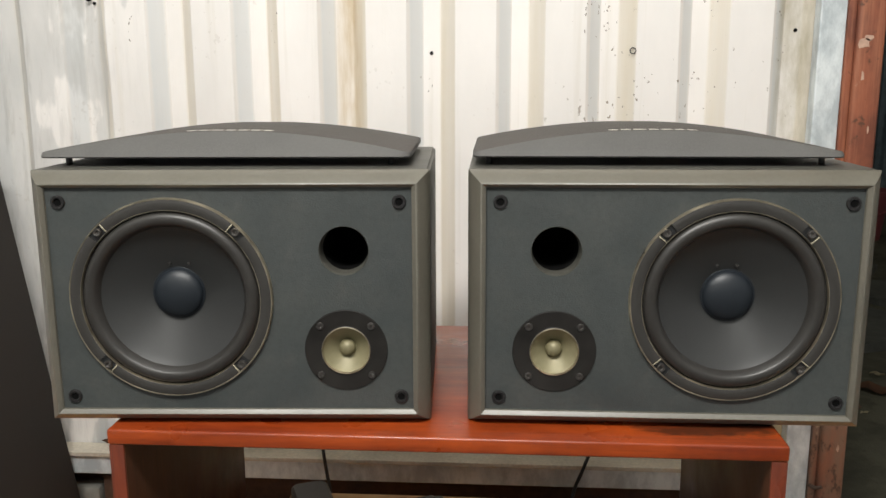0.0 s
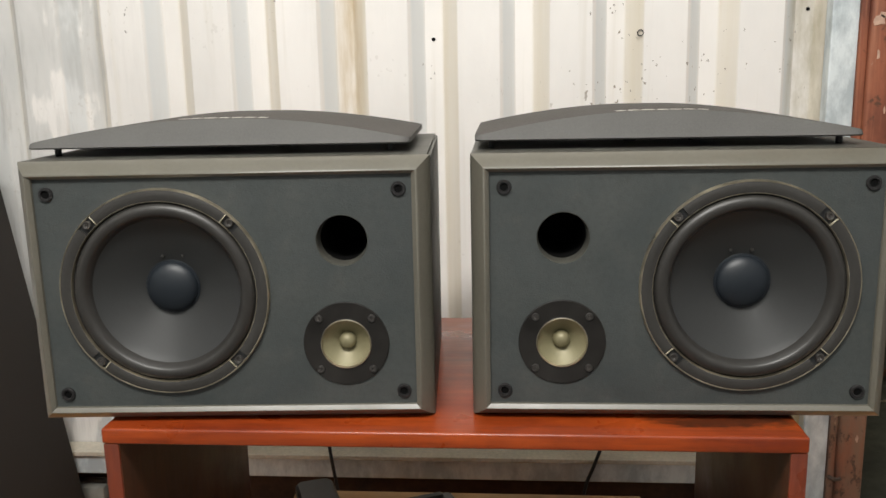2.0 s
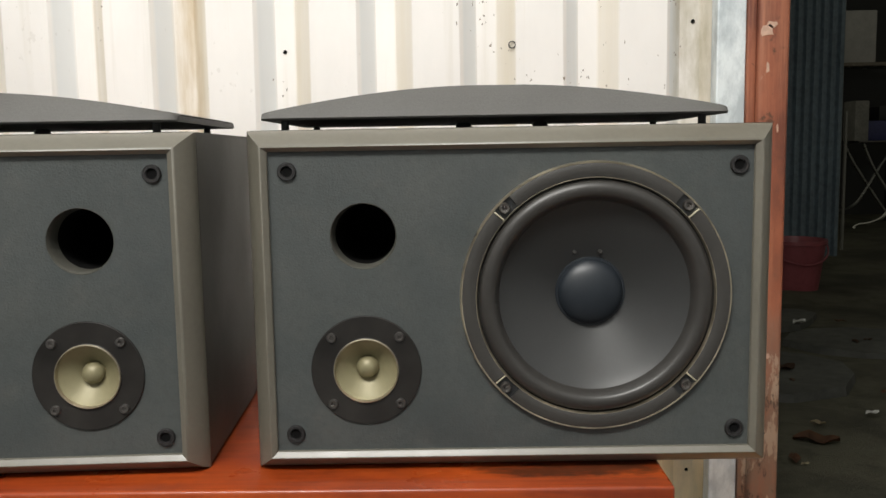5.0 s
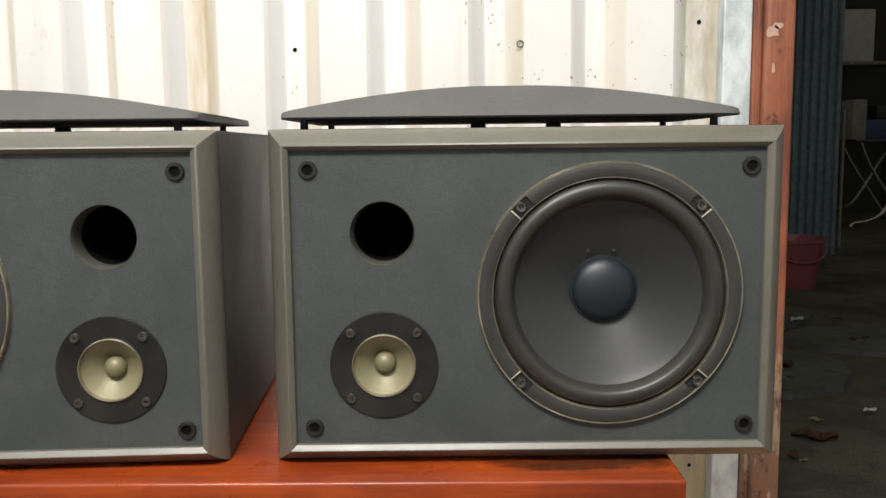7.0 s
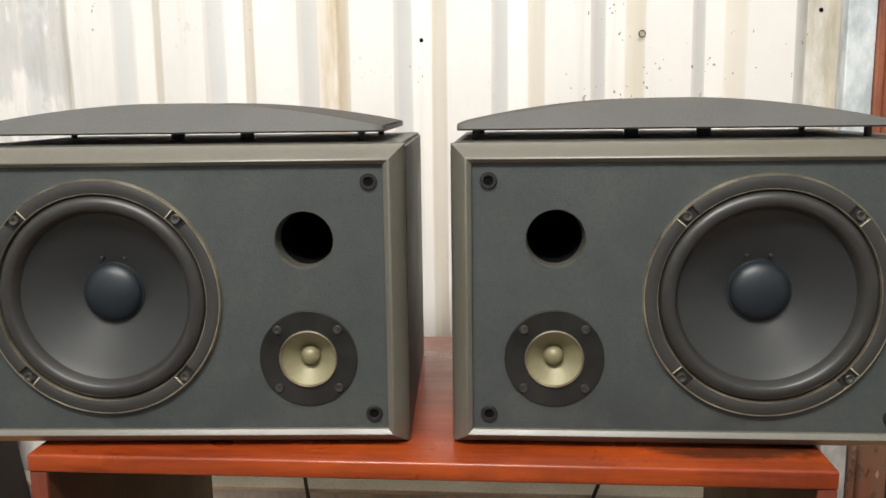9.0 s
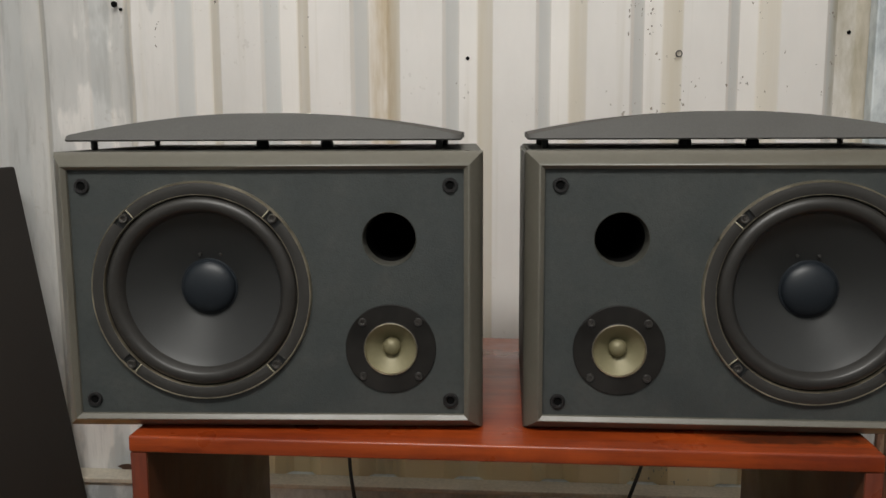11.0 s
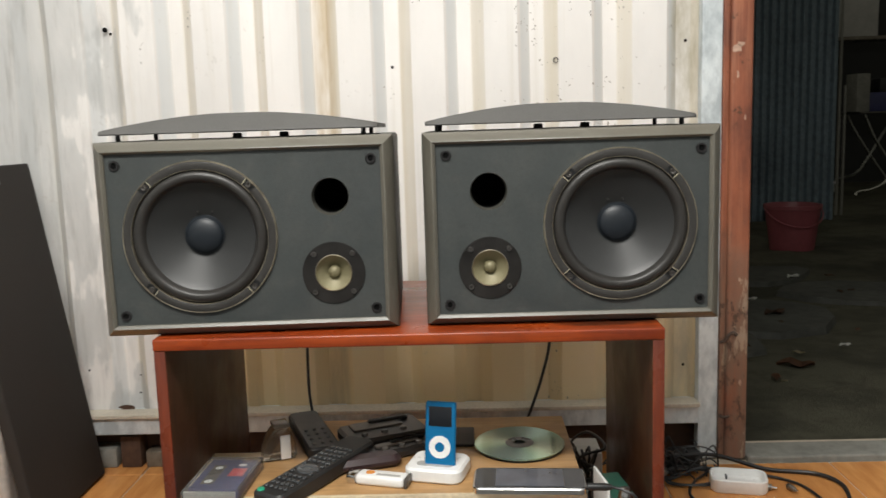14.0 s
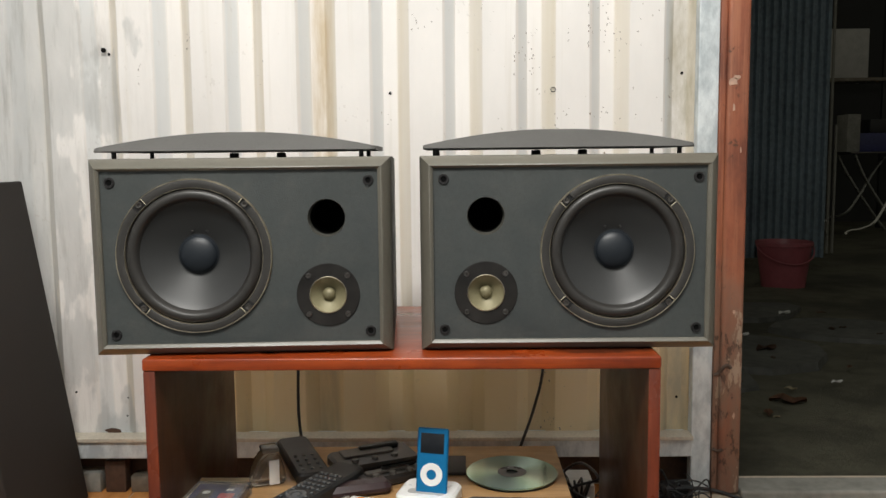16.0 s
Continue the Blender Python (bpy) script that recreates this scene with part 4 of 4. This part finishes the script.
part("badge", block(0.0, 0.0022, 0.098, 0.131, 0.531, 0.540, 0.0006), SCREW, slab, "small dull metal badge")

case = thing("appliance_case", pose(-0.94, 1.012, FLOOR), "pale grey perforated appliance case with white bars, standing by the wall", "appliance")
part("shell", block(-0.20, 0.224, 0.0, 0.18, 0.0, 0.300, 0.008, segs=3), GREYBOX, case)
part("top_panel", block(-0.20, 0.218, -0.005, 0.17, 0.268, 0.326, 0.007, segs=3), WHITE, case, "glossy white upper panel")
for x, lo, hi in ((0.211, 0.160, 0.262), (0.176, 0.170, 0.262), (0.141, 0.170, 0.262)):
    part("handle_bar", block(x - 0.011, x + 0.012, -0.024, -0.0002, lo, hi, 0.004, segs=3), FOAM, case, "rough white bar")
dot = finish("vent_dot", lathe([(0.0, -0.0012), (0.0022, -0.001), (0.003, 0.001)], 8), WHITE)
for i in range(12):
    for j in range(9):
        if (i + j) % 2 == 0:
            d = new("vent_dot", dot)
            d.parent, d.location = case, (0.008 + 0.0165 * i + 0.002 * noise.noise((i, j, 0)), 0.0, 0.022 + 0.0145 * j)

# ---- the box inside the cabinet and what lies on it ----
SHELF = 0.148
crate = thing("wooden_box", pose(-0.0595, 0.845, FLOOR), "low brown wood-veneered box standing inside the cabinet", "box")
part("box_top", block(-0.2015, 0.2015, -0.128, 0.131, SHELF - FLOOR - 0.014, SHELF - FLOOR, 0.0012), BOX_WOOD, crate)
part("box_body", block(-0.198, 0.198, -0.122, 0.128, 0.0, SHELF - FLOOR - 0.0141, 0.001), BOX_WOOD, crate)
part("front_edging", block(-0.2015, 0.2015, -0.1335, -0.1282, SHELF - FLOOR - 0.018, SHELF - FLOOR + 0.0006, 0.001), CREAM_EDGE, crate, "worn cream edging strip")
carton = tagged(part("carton", block(-0.3385, -0.2635, 0.716, 0.86, FLOOR, SHELF - 0.001, 0.002), CREAM_EDGE), "small cream carton between the box and the cabinet side", "carton")


def cassette():
    c = thing("cassette_case", pose(-0.2935, 0.750, SHELF, 0, 0, -3), "clear plastic cassette case with a blue and red tape inside", "cassette")
    part("case_shell", block(-0.0340, 0.0340, -0.0530, 0.0530, 0, 0.0155, 0.0012), CLEAR, c, "clear scuffed plastic")
    part("tape_shell", block(-0.029, 0.029, -0.040, 0.047, 0.003, 0.0120, 0.001), INK_BLUE, c, "dark blue tape shell")
    part("red_label", block(0.006, 0.024, -0.004, 0.018, 0.0121, 0.0127), RED, c, "red label")
    part("paper_label", block(-0.020, -0.004, -0.028, 0.028, 0.0121, 0.0126), SCREW_GREY, c, "dull grey label")
    part("white_mark", block(0.010, 0.019, 0.026, 0.032, 0.0121, 0.0126), WHITE, c, "small white mark")
    part("inlay", block(-0.031, 0.031, -0.0515, -0.0500, 0.002, 0.0140), GREYBOX, c, "pale paper inlay spine")
    for y in (-0.020, 0.020):
        part("hub", lathe([(0.0, 0.0128), (0.0045, 0.0128), (0.0055, 0.0124), (0.0055, 0.0118)], 14, "z"), WHITE, c, "", pose(-0.012, y, 0))


cassette()


def remote(m, length, width, height, label, rows, cols, big=True):
    r = thing("remote_control", m, label, "remote control", "remote controls")
    bm = rounded(width, length, height, 0.010, 0.003)
    part("shell", bm, BLACK, r)
    for i in range(rows):
        y = -length * 0.40 + i * length * (0.66 if big else 0.34) / max(1, rows - 1)
        for j in range(cols):
            if big and 4 <= i <= 6 and 0 < j < cols - 1:
                continue
            x = (j - (cols - 1) / 2) * width * 0.78 / cols
            part("key", rounded(width * 0.105, 0.0052, 0.0018, 0.0018, 0.0005, 3), KEY, r, "", pose(x, y, height - 0.0002))
    if big:
        part("navigation_pad", lathe([(0.0, 0.0012), (0.005, 0.0014), (0.0052, 0.0004), (0.0062, 0.0004), (0.0066, 0.0018), (0.0125, 0.0014), (0.0130, 0.0)], 28, "z"), KEY, r, "", pose(0, -length * 0.40 + 5 * length * 0.66 / (rows - 1), height - 0.0002))
        part("power_key", lathe([(0.0, 0.0020), (0.0040, 0.0018), (0.0048, 0.0)], 16, "z"), GREEN, r, "round green power key", pose(-width * 0.30, -length * 0.455, height - 0.0002))
    return r


remote(pose(-0.181, 0.764, SHELF + 0.0005, 1, 0, -28.4), 0.190, 0.045, 0.020, "long black remote control with grey keys and a green power key", 12, 5)
remote(pose(-0.211, 0.900, SHELF + 0.0005, 0, 0, 22), 0.155, 0.044, 0.016, "plain black remote control propped behind the others", 4, 3, False)


def tape_dispenser():
    d = thing("tape_dispenser", pose(-0.241, 0.840, SHELF, 0, 0, 24), "clear grey plastic desk gadget with a white tongue", "tape dispenser")
    bm = bmesh.new()
    outline = [(-0.027, 0), (0.017, 0), (0.017, 0.018), (0.010, 0.040), (-0.004, 0.046), (-0.017, 0.036), (-0.026, 0.014)]
    for s in (-0.014, 0.014):
        vs = [bm.verts.new((x, s, z)) for x, z in outline]
        bm.faces.new(vs)
    bm.verts.ensure_lookup_table()
    n = len(outline)
    for k in range(n):
        bm.faces.new((bm.verts[k], bm.verts[(k + 1) % n], bm.verts[n + (k + 1) % n], bm.verts[n + k]))
    bmesh.ops.bevel(bm, geom=bm.edges[:], offset=0.003, segments=2, affect="EDGES")
    part("housing", bm, SMOKE_CLEAR, d)
    part("tongue", block(-0.005, 0.008, -0.0165, -0.0142, 0.002, 0.034, 0.0008), WHITE, d, "white tongue")
    part("cap", block(-0.012, 0.009, -0.014, 0.012, 0.0430, 0.0480, 0.0012), SMOKE, d, "pale top plate")


tape_dispenser()


def handheld(m, w, d, h, label):
    r = thing("radio", m, label, "radio")
    part("shell", rounded(w, d, h, 0.008, 0.004), SLATE, r)
    part("panel", rounded(w * 0.62, d * 0.42, 0.003, 0.004, 0.001), SCREW_GREY, r, "dark grey panel", pose(-w * 0.06, d * 0.18, h - 0.0004))
    part("ridge", rounded(w * 0.5, d * 0.16, 0.006, 0.004, 0.002), BLACK, r, "", pose(w * 0.12, d * 0.30, h))
    for k in range(3):
        part("knob", lathe([(0.0, 0.004), (0.004, 0.0037), (0.0048, 0.002), (0.005, 0.0)], 14, "z"), SCREW_GREY, r, "", pose(-w * 0.28 + k * w * 0.24, -d * 0.24, h - 0.0003))


handheld(pose(-0.112, 0.893, SHELF, 0, 0, 25), 0.115, 0.070, 0.018, "flat black handheld device with knobs")
handheld(pose(-0.082, 0.840, SHELF, 0, 0, 30), 0.100, 0.030, 0.014, "small dark plum gadget with round knobs")
eye_case = tagged(part("glasses_case", rounded(0.10, 0.030, 0.016, 0.012, 0.006), simple("dull_plum_plastic", (0.035, 0.020, 0.022), 0.35)), "dark rounded plastic case among the remotes", "case")
eye_case.matrix_world = pose(-0.130, 0.795, SHELF, 0, 0, 18)


def lighter():
    g = thing("lighter", pose(-0.103, 0.748, SHELF + 0.0065, 0, 0, -15), "white disposable lighter with orange print", "lighter")
    part("tank", block(-0.028, 0.034, -0.0115, 0.0115, -0.0063, 0.0063, 0.004, segs=3), WHITE, g)
    part("hood", block(-0.040, -0.0281, -0.0105, 0.0105, -0.0062, 0.0055, 0.002), CHROME, g, "metal hood")
    part("print_dot", lathe([(0.0, 0.0068), (0.0055, 0.0068), (0.0055, 0.006)], 16, "z"), ORANGE, g, "orange print", pose(-0.012, 0.001, 0))
    part("print_bar", block(-0.002, 0.028, -0.006, -0.001, 0.0060, 0.0067), GREYBOX, g, "grey printed lines")
    part("base_cap", block(0.0341, 0.038, -0.011, 0.011, -0.006, 0.006, 0.001), SCREW_GREY, g)


lighter()


def music_player():
    d = thing("charging_dock", pose(-0.033, 0.772, SHELF, 0, 0, -14), "rounded white plastic charging dock", "dock", "white docks")
    part("dock_shell", rounded(0.072, 0.062, 0.018, 0.014, 0.003), WHITE, d)
    part("slot", rounded(0.046, 0.014, 0.0008, 0.006, 0.0002), GREYBOX, d, "", pose(0, -0.012, 0.0177))
    p = thing("music_player", pose(-0.0300, 0.7600, SHELF + 0.0120, -10, 0, -14), "blue metal music player with a white wheel, standing in its dock", "music player")
    bm = rounded(0.0385, 0.0068, 0.082, 0.0030, 0.0016)
    part("case", bm, BLUE, p)
    part("display", block(-0.0145, 0.0145, -0.0039, -0.0033, 0.052, 0.076, 0.0002), SCREEN, p, "dark display")
    part("wheel", lathe([(0.0060, -0.0008), (0.0060, -0.0012), (0.0136, -0.0012), (0.0138, 0.0)], 40), WHITE, p, "white touch wheel", pose(0, -0.0030, 0.027))
    part("centre_key", lathe([(0.0, -0.0011), (0.0054, -0.0011), (0.0057, 0.0)], 24), BLUE, p, "", pose(0, -0.0030, 0.027))


music_player()


def disc():
    c = tagged(part("compact_disc", lathe([(0.0075, 0.0), (0.0075, 0.0013), (0.0077, 0.0015), (0.0080, 0.0015), (0.0170, 0.0015), (0.0585, 0.0015), (0.0592, 0.0015), (0.0598, 0.0012), (0.060, 0.0006), (0.0598, 0.0), (0.0590, 0.0), (0.0080, 0.0), (0.0075, 0.0)], 72, "z"), FOIL), "shiny compact disc lying data side up", "disc")
    c.matrix_world = pose(0.0725, 0.858, SHELF + 0.0046, 0.6, 0, 20)
    part("hub_ring", lathe([(0.0078, 0.0), (0.0078, 0.0003), (0.0082, 0.0003), (0.0185, 0.0003), (0.0188, 0.0003), (0.0188, 0.0)], 40, "z"), SCREW_GREY, c, "clear dark hub", pose(0, 0, 0.0014))
    # thin black pad that shows as a dark edge below the disc
    w = thing("disc_pad", pose(0.073, 0.858, SHELF), "thin round black pad under the disc", "wallet")
    part("wallet", lathe([(0.0, 0.0), (0.056, 0.0), (0.058, 0.0015), (0.056, 0.0036), (0.0, 0.0036)], 40, "z"), BLACK, w)


disc()
# flat block put where a dark band crosses the box top
tagged(part("document_folder", block(-0.056, 0.0125, 0.860, 0.925, SHELF, SHELF + 0.0045, 0.0012), simple("flat_block_brown", (0.022, 0.017, 0.014), 0.6)), "flat dark brown block lying on the wooden box", "folder")


def phone():
    p = thing("smartphone", pose(0.0770, 0.736, SHELF, 0, 0, -3.5), "black smartphone with a chrome rim lying face up, cable plugged in", "phone")
    part("bezel", rounded(0.133, 0.062, 0.0085, 0.009, 0.0015), CHROME, p, "chrome rim")
    part("glass", rounded(0.129, 0.058, 0.0006, 0.008, 0.0002), SCREEN, p, "black front glass", pose(0, 0, 0.0085))
    part("display", block(-0.040, 0.040, -0.025, 0.025, 0.0, 0.0004), LIT_GLASS, p, "grey-blue display", pose(0, 0, 0.0091))
    part("plug", lathe([(0.0, 0.0), (0.0042, 0.0), (0.0045, 0.003), (0.0045, 0.022), (0.003, 0.028), (0.0, 0.028)], 14), BLACK, p, "black plug", pose(0.067, -0.016, 0.005, 0, 0, -90))


phone()


def cable(points, radius, label, group="cables"):
    return tagged(part("cable", sweep(points, radius), CABLE), label, "cable", group)


cable([(0.172, 0.716, SHELF + 0.004), (0.186, 0.708, SHELF + 0.002), (0.200, 0.704, SHELF - 0.012), (0.210, 0.705, 0.06), (0.212, 0.72, FLOOR + 0.004)], 0.0018, "thin black charging cable from the phone")
cable([(-0.270, 1.195, 0.345), (-0.269, 1.200, 0.28), (-0.273, 1.200, 0.17), (-0.270, 1.195, 0.10), (-0.25, 1.17, 0.02), (-0.22, 1.12, FLOOR + 0.003)], 0.0026, "black speaker cable hanging behind the cabinet")
cable([(0.152, 1.19, 0.345), (0.147, 1.20, 0.21), (0.132, 1.20, 0.14), (0.112, 1.192, 0.085), (0.098, 1.185, 0.050), (0.092, 1.170, 0.010), (0.105, 1.140, FLOOR + 0.003)], 0.0026, "black speaker cable hanging behind the cabinet")
card = thing("green_folder", pose(0.186, 0.770, FLOOR, 0, 0, 8), "dull green card folder standing beside the wooden box", "folder")
part("card", block(-0.014, 0.014, -0.04, 0.04, 0.0, 0.150, 0.001), GREEN_CARD, card)
part("paper", block(-0.018, -0.0145, -0.02, 0.04, 0.0, 0.160, 0.0008), PAPER, card, "white paper edge")
jack = thing("cable_adapter", pose(0.188, 0.722, 0.118), "black and metal audio plug poking up beside the box", "plug")
part("barrel", lathe([(0.0, -0.03), (0.008, -0.03), (0.009, -0.02), (0.009, 0.02), (0.006, 0.03), (0.0, 0.03)], 16, "z"), CHROME, jack)
for k in range(7):
    a = random.Random(40 + k)
    pts = [(0.150 + 0.055 * a.random(), 0.78 + 0.035 * i + 0.03 * a.random(), 0.01 + 0.085 * a.random() + 0.005 * k) for i in range(7)]
    cable([(0.165, 0.76, FLOOR + 0.004)] + pts + [(0.17 + 0.02 * a.random(), 1.1, FLOOR + 0.004)], 0.0021, "black cable in the tangle beside the wooden box", "cable tangle in the cabinet")

pale = tagged(part("carton", block(0.150, 0.214, 1.06, 1.13, FLOOR, 0.055, 0.003), GREYBOX), "small pale carton behind the wooden box, under the cables", "carton")

# ---- floor to the right of the cabinet ----
dock2 = thing("charging_dock", pose(0.437, 1.092, FLOOR, 0, 0, -12), "empty rounded white charging dock on the floor tiles", "dock", "white docks")
bm = bmesh.new()
rings = []
for z, inset in ((0.0, 0.002), (0.003, 0.0), (0.0205, 0.0), (0.022, 0.0012), (0.0215, 0.0040), (0.011, 0.0080), (0.009, 0.014)):
    ring = []
    for cx, cy, a0 in ((1, 1, 0), (-1, 1, 90), (-1, -1, 180), (1, -1, 270)):
        for k in range(7):
            a = radians(a0 + 15 * k)
            ring.append(bm.verts.new((cx * 0.028 + (0.016 - inset) * math.cos(a), cy * 0.012 + (0.016 - inset) * math.sin(a), z)))
    rings.append(ring)
for ra, rb in zip(rings, rings[1:]):
    for k in range(len(ra)):
        bm.faces.new((ra[k], ra[(k + 1) % len(ra)], rb[(k + 1) % len(ra)], rb[k]))
bm.faces.new(rings[0])
bm.faces.new(rings[-1])
part("dock_shell", bm, WHITE, dock2)
part("slot", rounded(0.034, 0.006, 0.0010, 0.0025, 0.0002), GREYBOX, dock2, "", pose(0, 0.0, 0.0088))
for k in range(24):
    a = random.Random(7 + k)
    cx, cy, r = 0.265 + 0.120 * a.random(), 1.115 + 0.070 * a.random(), 0.012 + 0.036 * a.random()
    tall, turn = 0.010 + 0.055 * a.random() * (1.0 if k % 2 else 0.3), a.uniform(0.5, 1.0)
    pts = [(min(0.430, cx + r * (1.0 + 0.6 * a.random()) * math.cos(q * turn + k)), min(1.190, cy + 0.7 * r * math.sin(q * turn + k)), FLOOR + 0.004 + tall * abs(math.sin(q * 0.55 + k)) * a.random()) for q in range(11)]
    cable(pts, (0.0010, 0.0014, 0.0019)[k % 3], "thin black cable in the heap by the door post", "cable heap")
for x, y, z, turn in ((0.286, 1.095, 0.006, 30), (0.322, 1.105, 0.004, -25), (0.515, 1.075, FLOOR + 0.006, 20), (0.478, 1.080, FLOOR + 0.006, 70)):
    plug = thing("audio_plug", pose(x, y, z, 0, 0, turn), "small pale metal plug lying among the black cables", "plug", "plugs on the tiles")
    part("barrel", lathe([(0.0, -0.008), (0.0040, -0.008), (0.0048, -0.006), (0.0048, 0.006), (0.0030, 0.009), (0.0, 0.009)], 12), DULL_STEEL, plug)
    part("tip", lathe([(0.0, -0.0165), (0.0016, -0.016), (0.0018, -0.0081), (0.0, -0.0081)], 10), CHROME, plug, "bright metal tip")
cable([(0.34, 1.15, 0.012), (0.42, 1.165, 0.006), (0.50, 1.150, FLOOR + 0.006), (0.575, 1.130, FLOOR + 0.005), (0.600, 1.085, FLOOR + 0.005), (0.585, 1.02, FLOOR + 0.005)], 0.0034, "thick black cable curving over the floor tiles")
cable([(0.36, 1.14, 0.004), (0.43, 1.15, FLOOR + 0.004), (0.49, 1.13, FLOOR + 0.004), (0.535, 1.09, FLOOR + 0.004), (0.55, 1.02, FLOOR + 0.004)], 0.0023, "black cable curving over the floor tiles")
cable([(0.345, 1.12, 0.0), (0.40, 1.135, FLOOR + 0.012), (0.372, 1.11, FLOOR + 0.004), (0.352, 1.06, FLOOR + 0.004), (0.365, 1.00, FLOOR + 0.004)], 0.0023, "black cable looping over the floor tiles")
cable([(-0.63, 0.98, FLOOR + 0.003), (-0.56, 1.05, FLOOR + 0.003), (-0.50, 1.06, FLOOR + 0.003), (-0.42, 1.04, FLOOR + 0.003), (-0.36, 1.02, FLOOR + 0.003)], 0.0030, "black cable lying on the tiles by the cabinet")
adapter = thing("power_adapter", pose(0.372, 1.185, FLOOR, 0, 0, 10), "black power adapter in the cable heap", "adapter")
part("shell", rounded(0.05, 0.035, 0.030, 0.006, 0.003), BLACK, adapter)
